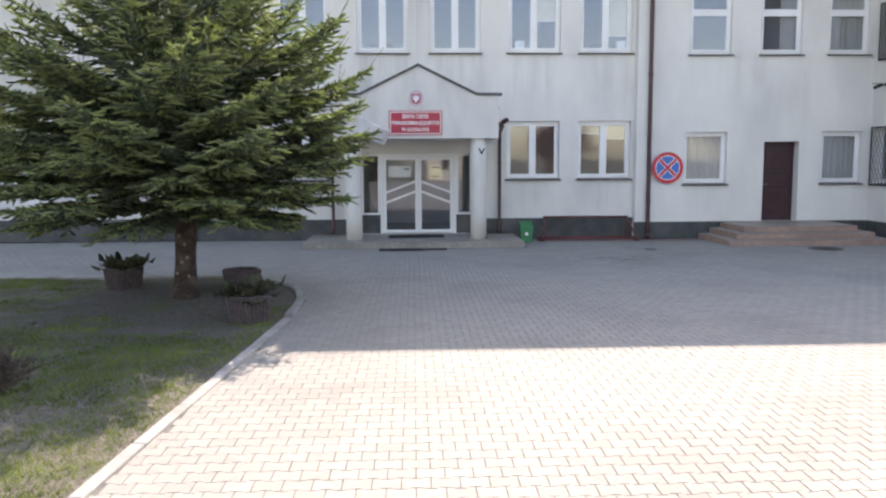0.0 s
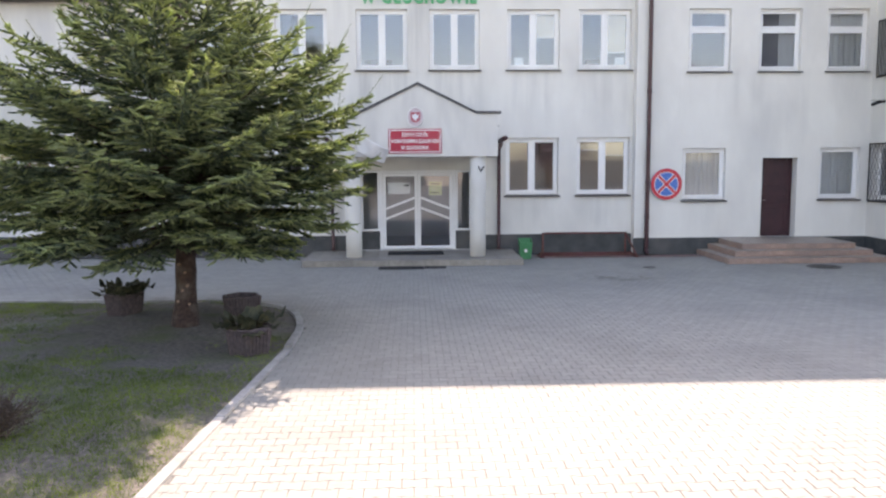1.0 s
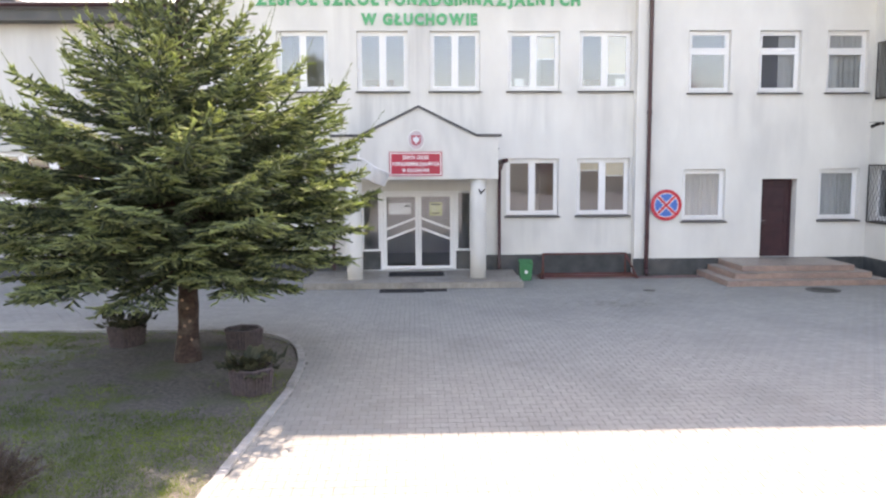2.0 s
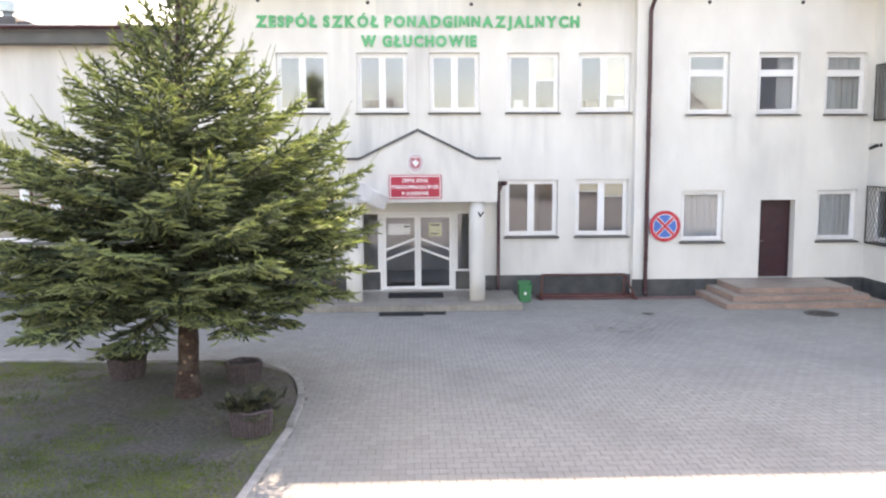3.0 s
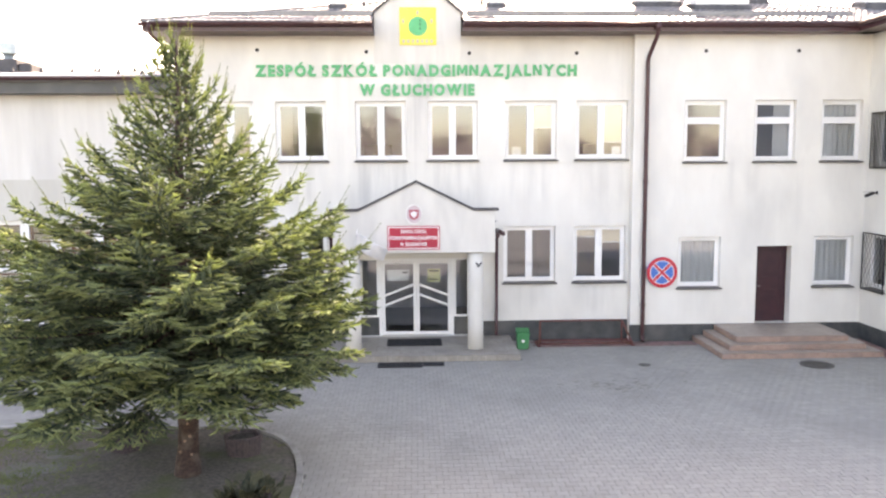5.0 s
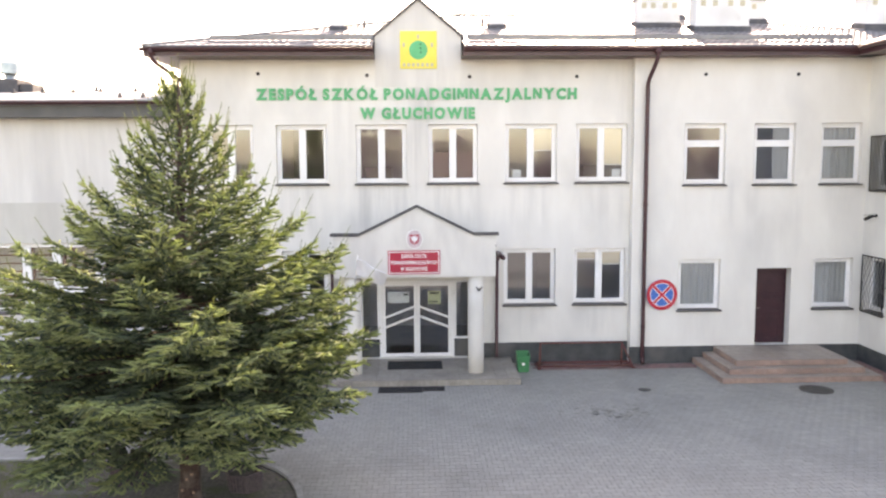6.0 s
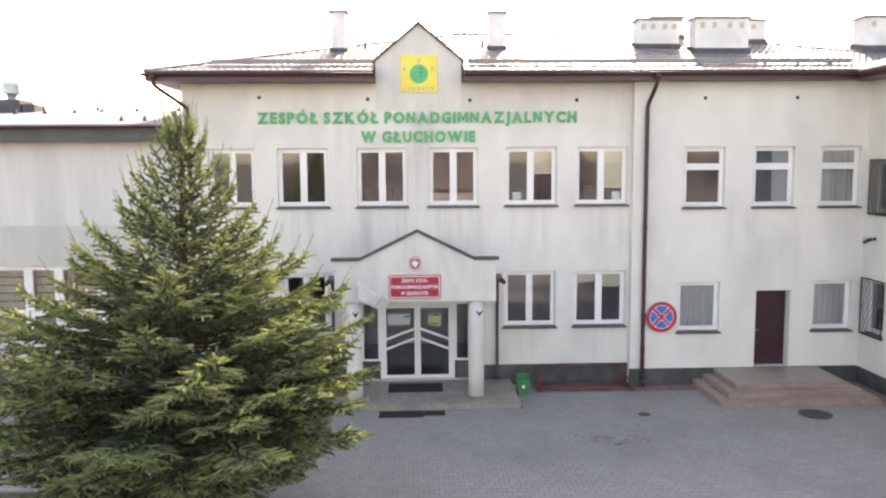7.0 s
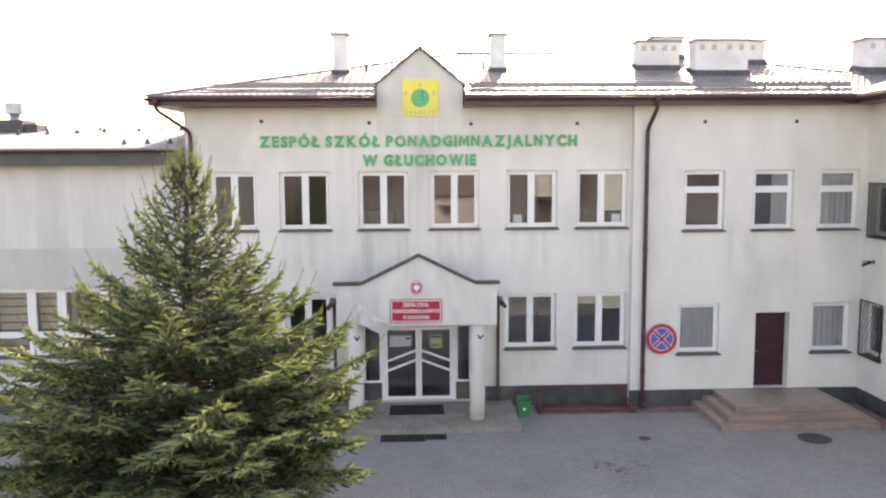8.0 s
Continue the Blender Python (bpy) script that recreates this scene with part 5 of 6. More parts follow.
# flag on the porch column
flag = thing("flag", "limp white flag on a thin pole at the porch", "flag", (-1.46, -1.88, 2.42))
pole_end = Vector((0.14, -0.55, 0.95))
part("pole", Geo().tube([(0, 0, 0), pole_end], 0.014, 8), PVC, flag, "thin white pole", True)
nu, nv = 22, 16
vs, fs = [], []
for i in range(nu):
    for k in range(nv):
        u, v = i / (nu - 1), k / (nv - 1)
        base = pole_end * (0.97 - 0.50 * v * 0.9)
        drop = (0.36 * u ** 1.3 + 0.10) * (1 - 0.2 * v)
        vs.append((base.x + 0.78 * u * (1 - 0.1 * v) - 0.02, base.y + 0.04 * math.sin(7 * u + 2 * v) + 0.03 * math.sin(11 * u - 3 * v), base.z - drop + 0.03 * math.sin(5 * u + 1.5)))
for i in range(nu - 1):
    for k in range(nv - 1):
        fs.append((i * nv + k, (i + 1) * nv + k, (i + 1) * nv + k + 1, i * nv + k + 1))
me = Geo().add(vs, fs).mesh("cloth", True)
cloth = part("cloth", me, CLOTH, flag, "white cloth")
solid = cloth.modifiers.new("thickness", "SOLIDIFY")
solid.thickness = 0.003

# round vent holes under the eaves
for x, z, y in ((-4.08, 8.03, 0.0), (-1.16, 7.98, 0.0), (1.62, 7.94, 0.0), (4.55, 7.94, 0.0), (8.02, 7.96, JOG), (10.57, 7.96, JOG)):
    hole = thing("wall_vent", "small round dark vent high on the wall", "vent", (x, y, z), group="wall vents")
    part("collar", Geo().tube([(0, 0.01, 0), (0, -0.012, 0)], 0.052, 14), FLASHING, hole)
    part("mouth", Geo().tube([(0, -0.010, 0), (0, -0.015, 0)], 0.038, 14), IRON, hole, "dark opening")

# watching camera on the wing
eye_cam = thing("security_camera", "small dark security camera on a wall arm", "camera", (CORNER, -0.86, 4.12))
part("base_plate", Geo().tube([(0, 0, 0), (-0.025, 0, 0)], 0.05, 12), IRON, eye_cam)
part("arm", Geo().tube([(-0.02, 0, 0), (-0.12, 0.0, -0.02)], 0.018, 8), IRON, eye_cam)
part("body", Geo().tube([(-0.10, 0.0, 0.0), (-0.34, -0.02, -0.09)], 0.045, 12), IRON, eye_cam, "tube-shaped housing", True)
part("hood", Geo().box(-0.36, -0.12, -0.055, 0.045, 0.02, 0.03, 0.004), IRON, eye_cam)

# ---- behind the glass ----


def curtain(x0, x1, z0, z1, y, label):
    n, rows = 90, 6
    vs, fs = [], []
    for i in range(n):
        x = x0 + (x1 - x0) * i / (n - 1)
        for k in range(rows):
            z = z0 + (z1 - z0) * k / (rows - 1)
            vs.append((x, y + 0.025 * math.sin(i * 0.55) + 0.012 * math.sin(i * 1.31 + k * 0.4), z))
    for i in range(n - 1):
        for k in range(rows - 1):
            fs.append((i * rows + k, (i + 1) * rows + k, (i + 1) * rows + k + 1, i * rows + k + 1))
    c = thing("net_curtain", label, "curtain", group="net curtains")
    part("drape", Geo().add(vs, fs), CURTAIN, c, "", True)
    part("rod", Geo().tube([(x0 - 0.05, y, z1 + 0.01), (x1 + 0.05, y, z1 + 0.01)], 0.012, 6), STEEL, c)


for x0, x1 in BAY_LOW:
    curtain(x0 - 0.05, x1 + 0.05, 1.50, 2.95, JOG + 0.235, "grey net curtain hanging in soft folds")
curtain(11.25, 12.47, 5.02, 6.63, JOG + 0.25, "pale grey net curtain across the window")
curtain(10.05, 10.56, 5.05, 6.62, JOG + 0.25, "pale grey curtain drawn to one side")


def blind(x0, x1, top, bottom, y):
    b = thing("roller_blind", "beige roller blind partly let down", "blind", group="roller blinds")
    part("fabric", Geo().box(x0, x1, y, y + 0.004, bottom, top), BLIND, b)
    part("roller", Geo().tube([(x0, y + 0.02, top), (x1, y + 0.02, top)], 0.022, 8), PVC, b, "", True)
    part("hem_bar", Geo().box(x0, x1, y - 0.006, y + 0.010, bottom - 0.02, bottom), PVC, b)


for x0, x1, hem in ((3.37, 3.94, 5.95), (5.34, 5.92, 5.55), (4.62, 5.22, 2.9), (5.33, 5.92, 2.75)):
    blind(x0, x1, 6.6 if hem > 4 else 3.14, hem, 0.23)

tagged(part("wall_gym_inner", Geo().box(GYM_END + 1, WALL_L - 0.3, 1.5, 1.6, 0.1, 6.6), GYM_INNER), "pale cream painted wall behind the wall bars", "wall", kind="structure")
# wall bars in the sports hall
for i in range(6):
    rack = thing("wall_bars", "varnished wooden gymnastic wall bars", "wall bars", (-8.15 - i * 1.17, 1.25, 0.1), group="gymnastic wall bars")
    for x in (-0.45, 0.45):
        part("upright", Geo().box(x - 0.035, x + 0.035, 0.0, 0.12, 0.0, 3.3, 0.005), BAR_WOOD, rack)
    for k in range(13):
        part("rung", Geo().tube([(-0.42, 0.06, 0.35 + k * 0.235), (0.42, 0.06, 0.35 + k * 0.235)], 0.021, 6), BAR_WOOD, rack)
# desks and a cabinet seen dimly in the rooms
for x, w in ((-0.95, 0.8), (5.35, 0.55), (9.8, 0.5)):
    cab = thing("cupboard", "dim grey cupboard standing behind the window", "cupboard", (x, 1.5, 3.9), group="room cupboards")
    part("carcass", Geo().box(-w / 2, w / 2, 0, 0.45, 0.0, 1.62, 0.01), ROOM_FLOOR, cab)
    for s in (-1, 1):
        part("door", Geo().box(min(0.004 * s, s * (w / 2 - 0.01)), max(0.004 * s, s * (w / 2 - 0.01)), -0.02, -0.001, 0.05, 1.58, 0.004), ROOM_FLOOR, cab)
for x in (5.75, 2.95):
    pot = thing("window_box", "pale box standing on the window board", "box", (x, 0.33, 5.12))
    part("carton", Geo().box(-0.12, 0.12, -0.06, 0.06, 0.0, 0.28, 0.006), PAPER, pot)
    part("carton_lid", Geo().box(-0.125, 0.125, -0.065, 0.065, 0.281, 0.30, 0.004), PAPER, pot)

# ---- things at the foot of the front ----
bin_ = thing("litter_bin", "green plastic litter bin with slanted open top", "bin", (2.97, -1.02, 0.0))
bin_.scale = (0.9, 0.9, 0.87)
g = Geo()
outer = [(-0.185, -0.14), (0.185, -0.14), (0.185, 0.14), (-0.185, 0.14)]
lev = [(0.02, 0.88), (0.30, 0.95), (0.52, 1.06)]
vs = [(x * s, y * s, z + (0.10 if (z > 0.5 and y > 0) else 0.0)) for z, s in lev for x, y in outer]
vs += [(x * 0.98, y * 0.98, 0.515 + (0.10 if y > 0 else 0.0)) for x, y in outer] + [(x * 0.84, y * 0.84, 0.06) for x, y in outer]
fs = [(3, 2, 1, 0)] + [(4 * r + i, 4 * r + (i + 1) % 4, 4 * r + 4 + (i + 1) % 4, 4 * r + 4 + i) for r in range(4) for i in range(4)] + [(16, 17, 18, 19)]
part("tub", Geo().add(vs, fs), BIN_GREEN, bin_)
part("foot", Geo().box(-0.13, 0.13, -0.11, 0.11, 0.0, 0.021, 0.004), BIN_GREEN, bin_)
part("lip", Geo().tube([(-0.195, -0.148, 0.522), (0.195, -0.148, 0.522)], 0.012, 6), BIN_GREEN, bin_)
part("lip", Geo().tube([(-0.195, 0.148, 0.622), (0.195, 0.148, 0.622)], 0.012, 6), BIN_GREEN, bin_)
part("sticker", Geo().prism([(0.045 * math.cos(math.tau * i / 18), 0.27 + 0.05 * math.sin(math.tau * i / 18)) for i in range(18)], -0.1385, -0.13), PAPER, bin_, "round white sticker")

rack = thing("bicycle_rack", "low dark red steel bicycle rack by the wall", "bike rack", (0, 0, 0))
for a, b, name in (((3.55, -0.36, 0.62), (5.83, -0.36, 0.62), "top_rail"), ((3.45, -0.80, 0.07), (6.02, -0.80, 0.07), "front_rail"), ((3.45, -0.36, 0.07), (6.02, -0.36, 0.07), "back_rail")):
    part(name, Geo().tube([a, b], 0.026, 8), RUST, rack, "", True)
for x0, x1 in ((3.55, 3.45), (5.83, 6.02)):
    part("end_strut", Geo().tube([(x0, -0.36, 0.62), (x1, -0.80, 0.05)], 0.026, 8), RUST, rack, "", True)
    part("end_post", Geo().tube([(x0, -0.36, 0.64), (x0, -0.36, 0.0)], 0.026, 8), RUST, rack, "", True)
    part("foot", Geo().box(x1 - 0.05, x1 + 0.05, -0.86, -0.30, 0.0, 0.045, 0.006), RUST, rack)


def doormat(x0, x1, y0, y1, z, label):
    m = thing("doormat", label, "doormat", (x0, y0, z), group="doormats")
    w, h = x1 - x0, y1 - y0
    part("sheet", Geo().box(0, w, 0, h, 0.0, 0.008, 0.003), RUBBER, m)
    for i in range(int(h / 0.05)):
        part("rib", Geo().box(0.03, w - 0.03, 0.02 + i * 0.05, 0.045 + i * 0.05, 0.0081, 0.014, 0.002), RUBBER, m)


doormat(-0.68, 0.80, -1.22, -0.36, 0.159, "large dark ribbed doormat before the entrance")
doormat(-0.86, 0.26, -2.86, -2.36, 0.001, "dark ribbed doormat lying on the paving")
doormat(0.265, 0.80, -2.74, -2.36, 0.001, "smaller dark ribbed doormat lying on the paving")

cover = thing("manhole_cover", "round dark cast iron manhole cover in the paving", "manhole", (9.96, -3.15, 0.0))
part("rim_ring", ring_plate(0.33, 0.40, -0.004, 0.014), CAST_IRON, cover).matrix_basis = pose(0, 0, 0.004, -90)
part("lid", Geo().tube([(0, 0, -0.01), (0, 0, 0.012)], 0.325, 32), CAST_IRON, cover)
for i in range(7):
    h = math.sqrt(0.29 ** 2 - ((i - 3) * 0.085) ** 2)
    part("lug", Geo().box(-h, h, (i - 3) * 0.085 - 0.012, (i - 3) * 0.085 + 0.012, 0.0121, 0.018, 0.002), CAST_IRON, cover)
drain = thing("yard_drain", "small dark iron drain cap in the paving", "drain", (5.75, -2.92, 0.0))
part("cap", Geo().tube([(0, 0, -0.01), (0, 0, 0.010)], 0.12, 20), CAST_IRON, drain)
part("cap_rim", ring_plate(0.122, 0.15, -0.004, 0.012), CAST_IRON, drain).matrix_basis = pose(0, 0, 0.004, -90)

# ---- planters ----


def planter(x, y, turn, label, plants, dead=False):
    p = thing("planter", label, "planter", (x, y, 0.06), turn, "concrete planters")
    n, r0, r1, h = 6, 0.285, 0.335, 0.32
    inner = 0.055
    g = Geo()
    ring_of = lambda r, z: [(r * math.cos(math.tau * (i + 0.5) / n), r * math.sin(math.tau * (i + 0.5) / n), z) for i in range(n)]
    vs = ring_of(r0, -0.05) + ring_of(r1 - 0.005, h - 0.02) + ring_of(r1 - 0.015, h) + ring_of(r1 - inner, h) + ring_of(r1 - inner - 0.02, h - 0.1)
    g.add(vs, [tuple(range(n))[::-1]] + [(q * n + i, q * n + (i + 1) % n, (q + 1) * n + (i + 1) % n, (q + 1) * n + i) for q in range(4) for i in range(n)])
    shell = part("shell", g, POT, p)
    for s in range(n):
        a0, a1 = math.tau * (s + 0.5) / n, math.tau * (s + 1.5) / n
        for k in range(6):
            u = (k + 0.5) / 6
            lo = Vector((r0 * (math.cos(a0) * (1 - u) + math.cos(a1) * u), r0 * (math.sin(a0) * (1 - u) + math.sin(a1) * u), -0.04))
            hi = Vector((r1 * (math.cos(a0) * (1 - u) + math.cos(a1) * u), r1 * (math.sin(a0) * (1 - u) + math.sin(a1) * u), h - 0.02))
            part("rib", Geo().tube([lo, hi], 0.018, 5, False), POT, shell)
    part("soil", Geo().tube([(0, 0, h - 0.14), (0, 0, h - 0.06)], r1 - inner - 0.005, 6), SOIL, p, "dark potting soil")
    r = random.Random(int(x * 100))
    if plants:
        g = Geo()
        for i in range(plants):
            a, q = r.uniform(0, math.tau), r.uniform(0.02, 0.26)
            base = Vector((q * math.cos(a) * 0.7, q * math.sin(a) * 0.7, h - 0.07))
            out = Vector((math.cos(a), math.sin(a), 0))
            tall, size = r.uniform(0.03, 0.17), r.uniform(0.075, 0.12)
            tip = base + out * (q * 0.7 + 0.02) + Vector((0, 0, tall))
            g.tube([base, tip], 0.006, 4, False)
            sidev = Vector((-out.y, out.x, 0))
            lift = Vector((0, 0, 1)) * r.uniform(-0.1, 1.3) + out
            lift.normalize()
            leaf = [tip + lift * (size * 2 * t) + sidev * (size * w) + Vector((0, 0, -0.25 * size * abs(w) * 2 + 0.02 * math.sin(t * 9))) for t, w in ((0, 0), (0.2, 0.5), (0.55, 0.72), (0.85, 0.4), (1, 0), (0.85, -0.4), (0.55, -0.72), (0.2, -0.5), (0.5, 0.0))]
            g.add(leaf, [(8, j, (j + 1) % 8) for j in range(8)])
        part("leaves", g, BROAD, p, "broad leathery wilted leaves")
    return p


planter(-2.25, -11.2, 8, "ribbed concrete planter with broad wilted leaves", 64)
planter(-2.9, -8.6, 20, "ribbed concrete planter, empty but for soil", 0)
planter(-5.0, -8.2, 5, "ribbed concrete planter with dark broad leaves", 72)

# dry bush at the edge of the lawn
bush = thing("dry_bush", "low grey-brown leafless bush on the lawn", "bush", (-4.05, -14.55, 0.03))
r = random.Random(5)
segs = []
stems = Geo()
for i in range(170):
    a, lean = r.uniform(0, math.tau), r.uniform(0.1, 1.25)
    ln = r.uniform(0.28, 0.52)
    p0 = np.array([r.gauss(0, 0.08), r.gauss(0, 0.08), 0.0])
    d = np.array([math.cos(a) * math.sin(lean), math.sin(a) * math.sin(lean), math.cos(lean)])
    p1 = p0 + d * ln
    stems.tube([Vector(p0), Vector(p0 + d * ln * 0.5 + np.array([0, 0, 0.02])), Vector(p1)], [0.006, 0.004, 0.002], 4, False)
    segs.append((p0 + d * ln * 0.35, p1))
    for k in range(4):
        q = p0 + d * ln * r.uniform(0.4, 0.95)
        e = q + (d * 0.5 + np.array([r.gauss(0, 0.5), r.gauss(0, 0.5), r.gauss(0.2, 0.3)])) * 0.13
        segs.append((q, e))
part("stem_tangle", stems, TWIG, bush, "thin brown stems")
part("twig_tangle", needle_mesh("twigs", segs, 110, 0.03, 0.006, DRY_TWIG), None, bush, "grey-brown dry twiglets")

# ---- yard and houses across the road, which the panes mirror ----
house = thing("house", "beige rendered house with red tiled roof across the yard", "house", (5.5, -70.0, 0.0))
part("wall", Geo().box(-4.2, 4.2, -5, 5, -0.05, 3.4), HOUSE_WALL, house)
part("roof", Geo().prism([(-5.6, 3.3), (5.6, 3.3), (0, 6.6)], -4.7, 4.7, "x"), HOUSE_ROOF, house)
for i in range(2):
    for z in (1.0,):
        wn_ = part("window", Geo().box(-2.7 + i * 3.3, -1.3 + i * 3.3, 5.0, 5.05, z, z + 1.5, 0.01), PVC, house)
        part("pane", Geo().box(-2.6 + i * 3.3, -1.4 + i * 3.3, 5.05, 5.06, z + 0.1, z + 1.4), IRON, wn_)


def broad_tree(x, y, h, seed):
    q = np.random.default_rng(seed)
    t = thing("yard_tree", "leafy yard tree far across the yard", "tree", (x, y, 0.0), group="yard trees")
    part("trunk", Geo().tube([(0, 0, -0.1), (0.1, 0, h * 0.3), (0.15, 0.1, h * 0.55), (0.1, 0, h * 0.8)], [0.28, 0.22, 0.14, 0.04], 9), TWIG, t, "", True)
    limb = Geo()
    centres = []
    for i in range(12):
        a, z0 = i * 2.4, h * (0.28 + 0.045 * i)
        e = Vector((math.cos(a) * h * 0.27, math.sin(a) * h * 0.27, z0 + h * 0.2))
        limb.tube([(0.1, 0, z0), e * 0.5 + Vector((0, 0, z0 * 0.5)), e], [0.09, 0.06, 0.02], 5, False)
        centres += [e, e * 0.7 + Vector((0, 0, z0 * 0.3 + 0.3))]
    part("limb_tangle", limb, TWIG, t)
    c = np.array([v[:] for v in centres])
    idx = q.integers(0, len(c), 3000)
    p = c[idx] + q.normal(size=(3000, 3)) * h * 0.075
    a, b = unit(q.normal(size=(3000, 3))) * 0.12, unit(q.normal(size=(3000, 3))) * 0.12
    vs = np.stack([p - a, p + b, p + a, p - b], 1).reshape(-1, 3)
    part("crown", raw_mesh("crown", vs, np.arange(len(vs)).reshape(-1, 4), WOODS), None, t, "thin spring foliage")


for i in range(17):
    broad_tree(-52 + i * 6.3 + 2 * math.sin(i * 2.1), -52 - 7 * math.sin(i * 1.3) ** 2 - (18 if i == 9 else 0), 7.5 + 2.5 * math.sin(i * 1.7), 40 + i)

# ---- lawn growth ----
q = np.random.default_rng(3)
pts = []
while len(pts) < 50000:
    x, y = q.uniform(-11.5, -1.8), q.uniform(-19.0, -7.0)
    if not in_island(x + 0.1, y) or not in_island(x, y):
        continue
    bare = math.exp(-(((x + 3.6) / 2.7) ** 2 + ((y + 9.4) / 2.4) ** 2) ** 1.5)
    clump = noise.noise((x * 0.8, y * 0.8, 2.0)) * 0.6 + noise.noise((x * 2.6, y * 2.6, 7.0)) * 0.5
    if clump + 0.35 - bare * 1.1 < q.uniform(-0.3, 0.6):
        continue
    pts.append((x, y, lawn_z(x, y)))
pts = np.array(pts)


def blade_mesh(name, p, per, tall, wide, material, lie):
    base = np.repeat(p, per, axis=0) + np.concatenate([q.normal(0, 0.03, (len(p) * per, 2)), np.full((len(p) * per, 1), -0.004)], 1)
    n = len(base)
    lean = q.normal(0, lie, (n, 2))
    h = tall * q.uniform(0.4, 1.3, n)
    a = q.uniform(0, math.tau, n)
    sidev = np.stack([np.cos(a), np.sin(a), np.zeros(n)], 1) * wide / 2
    tip = base + np.concatenate([lean * h[:, None], h[:, None] * (0.9 if lie < 1 else 0.25)], 1)
    vs = np.stack([base - sidev, base + sidev, tip], 1).reshape(-1, 3)
    return raw_mesh(name, vs, np.arange(len(vs)).reshape(-1, 3), material)


tagged(part("grass", blade_mesh("grass", pts, 4, 0.046, 0.0085, BLADES, 0.6), None), "short patchy spring grass, green and yellow", "grass", kind="stuff")
litter = []
while len(litter) < 6500:
    x, y = q.uniform(-10, -1.8), q.uniform(-18.0, -7.0)
    if in_island(x + 0.1, y):
        litter.append((x, y, lawn_z(x, y) + 0.006))
tagged(part("dry_litter", blade_mesh("litter", np.array(litter), 2, 0.034, 0.010, DRY, 1.3), None), "dry straw, needles and twigs on the soil", "litter", kind="stuff")

# ---- kerb and paving, piece by piece ----
kerb = thing("kerb", "worn grey concrete kerb round the lawn island", "kerb", kind="structure")
line = [Vector((x, y, 0)) for x, y in kerb_line]
acc = [0.0]
for a, b in zip(line, line[1:]):
    acc.append(acc[-1] + (b - a).length)


def on_line(s):
    for i in range(len(line) - 1):
        if s <= acc[i + 1] or i == len(line) - 2:
            return line[i] + (line[i + 1] - line[i]) * ((s - acc[i]) / (acc[i + 1] - acc[i]))


s, k = 4.0, 0
while s < acc[-1] - 3.0:
    ln = 0.5 if 13.0 < s < 18.3 else 1.0
    a, b = on_line(s + 0.006), on_line(s + ln - 0.006)
    mid, d = (a + b) / 2, b - a
    key = ("kerb", round(d.length, 2))
    if key not in tile_store:
        h = d.length / 2
        me = Geo().box(-h, h, -0.055, 0.055, -0.2, 0.0, 0.007).mesh("kerb_stone")
        me.materials.append(KERB)
        tile_store[key] = me
    part("kerb_stone", tile_store[key], None, kerb).matrix_basis = pose(mid.x, mid.y, (0.028 if s < 12.5 else 0.058) + 0.004 * math.sin(k * 2.3), 0, 0.2 * math.sin(k * 1.7), math.degrees(math.atan2(d.y, d.x)) + 0.4 * math.sin(k * 3.1))
    s, k = s + ln, k + 1

PL, PW, HEAD, WAIST, GAP = 0.20, 0.172, 0.096, 0.076, 0.006
sx = [-PL / 2 + GAP / 2, -0.054, -0.036, 0.036, 0.054, PL / 2 - GAP / 2]
sh = [HEAD - GAP / 2, HEAD - GAP / 2, WAIST - GAP / 2, WAIST - GAP / 2, HEAD - GAP / 2, HEAD - GAP / 2]


def block():
    vs = []
    for c, z in ((0.002, 0.0), (0.0, -0.007)):
        xs = [sx[0] + c, *sx[1:5], sx[5] - c]
        vs += [(x, -(h - c), z) for x, h in zip(xs, sh)] + [(x, h - c, z) for x, h in zip(xs, sh)]
    fs = [(i, i + 1, 7 + i, 6 + i) for i in range(5)]
    loop = [0, 1, 2, 3, 4, 5, 11, 10, 9, 8, 7, 6]
    fs += [(loop[i], 12 + loop[i], 12 + loop[(i + 1) % 12], loop[(i + 1) % 12]) for i in range(12)]
    return np.array(vs), np.array(fs)


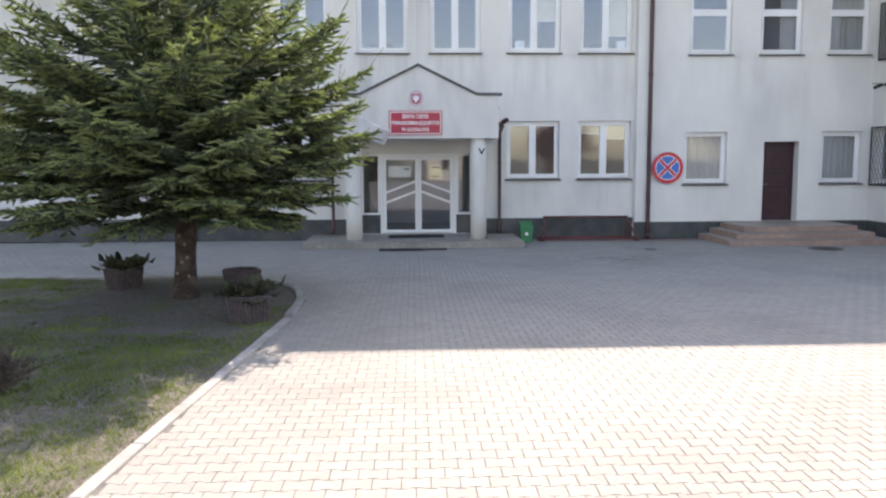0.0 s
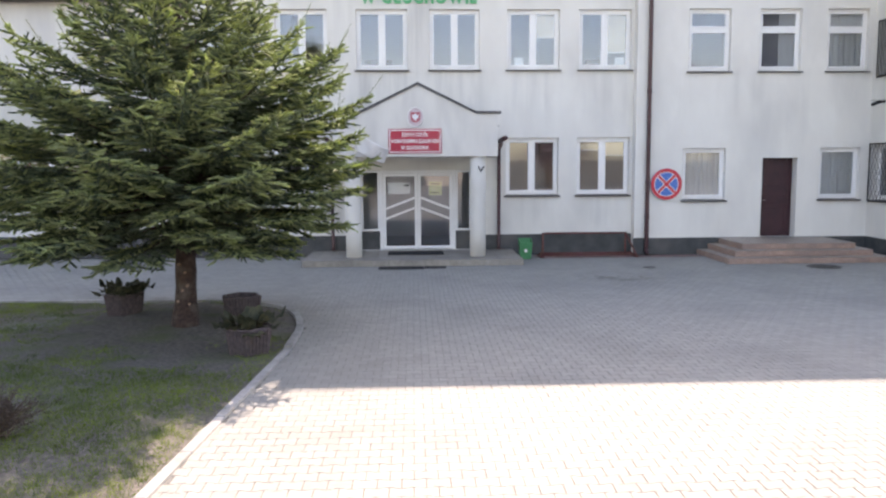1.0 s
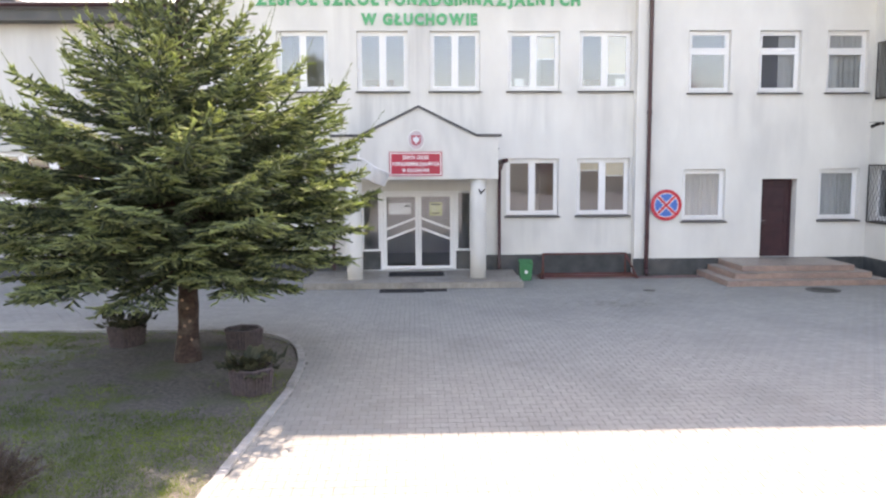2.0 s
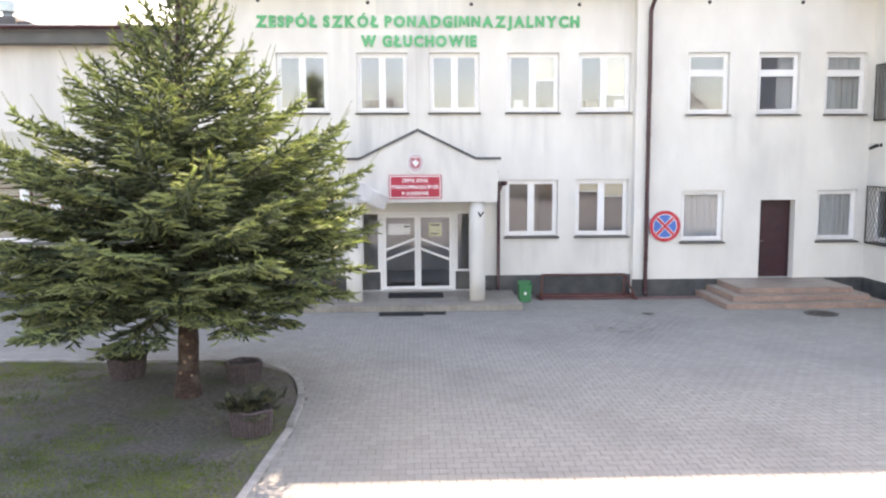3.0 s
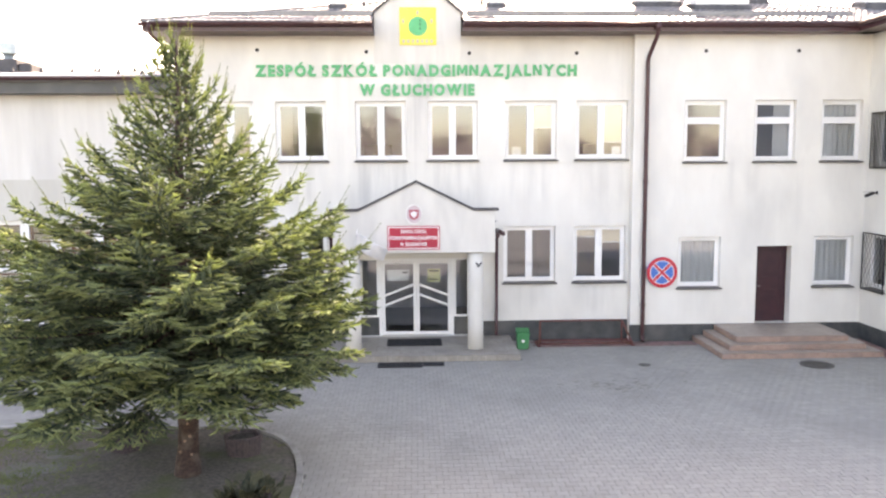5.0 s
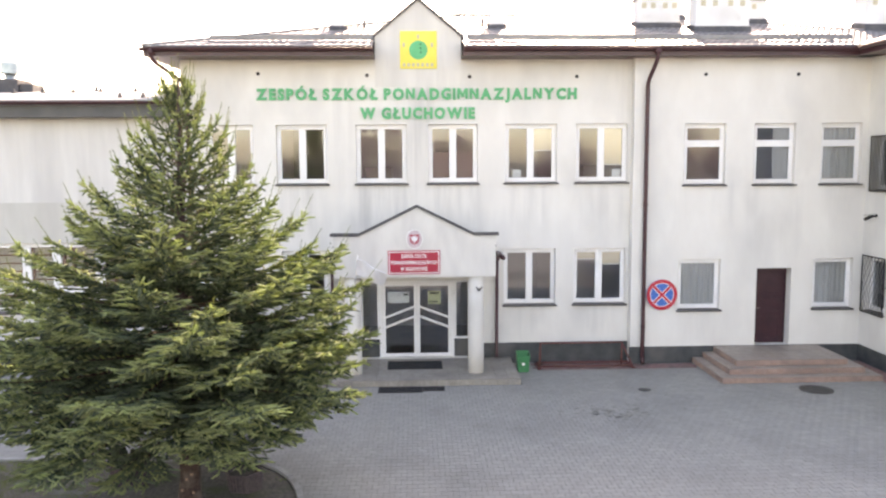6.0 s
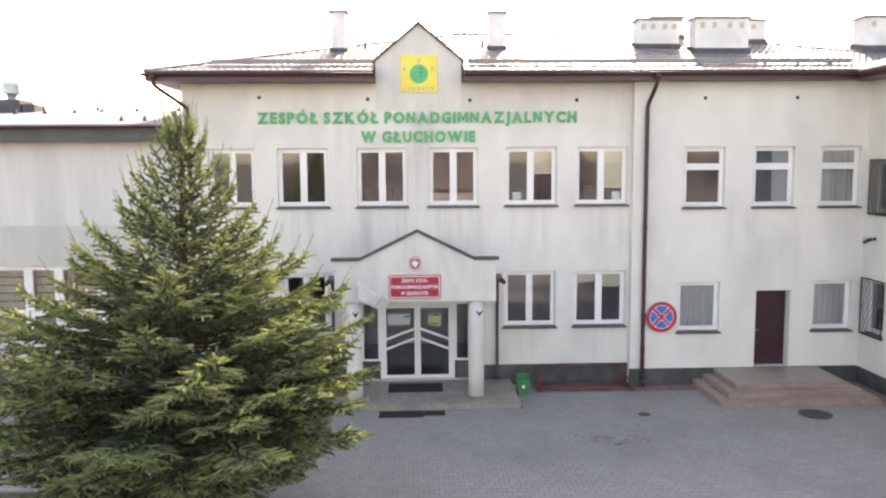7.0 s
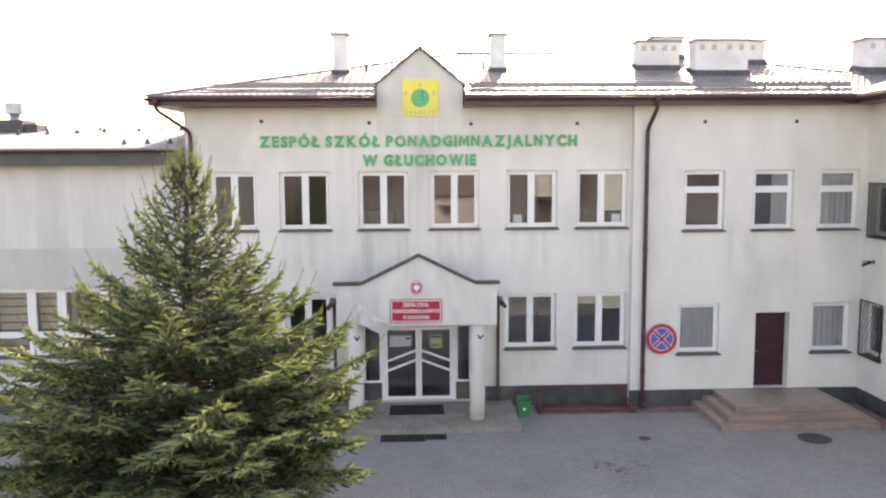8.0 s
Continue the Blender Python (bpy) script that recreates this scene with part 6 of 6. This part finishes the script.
bv, bf = block()
near, rest, red = [], [], []
row, y = 0, -17.85
while y < 0.0:
    shift = PL / 2 if row % 2 else 0.0
    col = 0
    x = -14.0 + shift
    while x < CORNER - 0.1:
        x += PL
        if y < -7.5 and x < -2.6 or x > 0.66 * (y + 22.1) + 1.2 or x < -0.60 * (y + 22.1) - 0.6:
            continue
        if TERRACE[0] + 0.04 < x < TERRACE[1] - 0.04 and y > TERRACE[2] + 0.04:
            continue
        if 7.9 < x < 11.98 and y > -2.46:
            continue
        if x > WALL_R and y > JOG - 0.04 or (x < WALL_L and y > GYM_Y - 0.12):
            continue
        if in_island(x, y):
            continue
        tilt = noise.noise((x * 3.7, y * 4.1, 1.0)) * 0.35
        sink = noise.noise((x * 0.35, y * 0.35, 9.0)) * 0.003 + noise.noise((x * 9.0, y * 9.0, 4.0)) * 0.0012
        spot = (x, y, sink, tilt)
        if y > -0.95 and 3.3 < x < 7.8 or x > 12.0 and y > -7.0:
            red.append(spot)
        elif -1.25 < x < 4.0 and -17.0 < y < -15.35:
            near.append(spot)
        else:
            rest.append(spot)
    y += PW
    row += 1
single = raw_mesh("paver", bv, bf, CONCRETE)
for x, y, sink, tilt in near:
    part("paver", single, None, pavement).matrix_basis = pose(x, y, sink, tilt, tilt * 0.7)


def joined(name, spots, material):
    a = np.array(spots)
    vs = bv[None] + np.stack([a[:, 0], a[:, 1], a[:, 2]], 1)[:, None, :]
    vs[:, :, 2] += bv[None, :, 1] * np.radians(a[:, 3])[:, None] + bv[None, :, 0] * np.radians(a[:, 3] * 0.7)[:, None]
    fs = bf[None] + (np.arange(len(a)) * len(bv))[:, None, None]
    return raw_mesh(name, vs.reshape(-1, 3), fs.reshape(-1, 4), material)


far_blocks = part("paver_field", joined("paver_field", rest, CONCRETE), None, pavement, "grey double-T concrete blocks")
tagged(far_blocks, kind="stuff")
tagged(part("paver_strip", joined("paver_strip", red, PAVER_RED), None, pavement, "reddish mossy blocks along the wall"), kind="stuff")

# oil stains on the blocks
r = random.Random(11)
for i in range(70):
    x, y = r.gauss(4.85, 0.6), r.gauss(-4.7, 0.25)
    rad = r.uniform(0.015, 0.055)
    drop = [(rad * r.uniform(0.6, 1.1) * math.cos(math.tau * k / 11) * 1.5, rad * r.uniform(0.6, 1.1) * math.sin(math.tau * k / 11)) for k in range(11)]
    mark = part("oil_stain", Geo().prism(drop, 0.006, 0.0075, "z"), STAIN)
    mark.matrix_basis = pose(x, y, 0.0)
    tagged(mark, "dark dried oil stain on the paving", "stain", "oil stains")
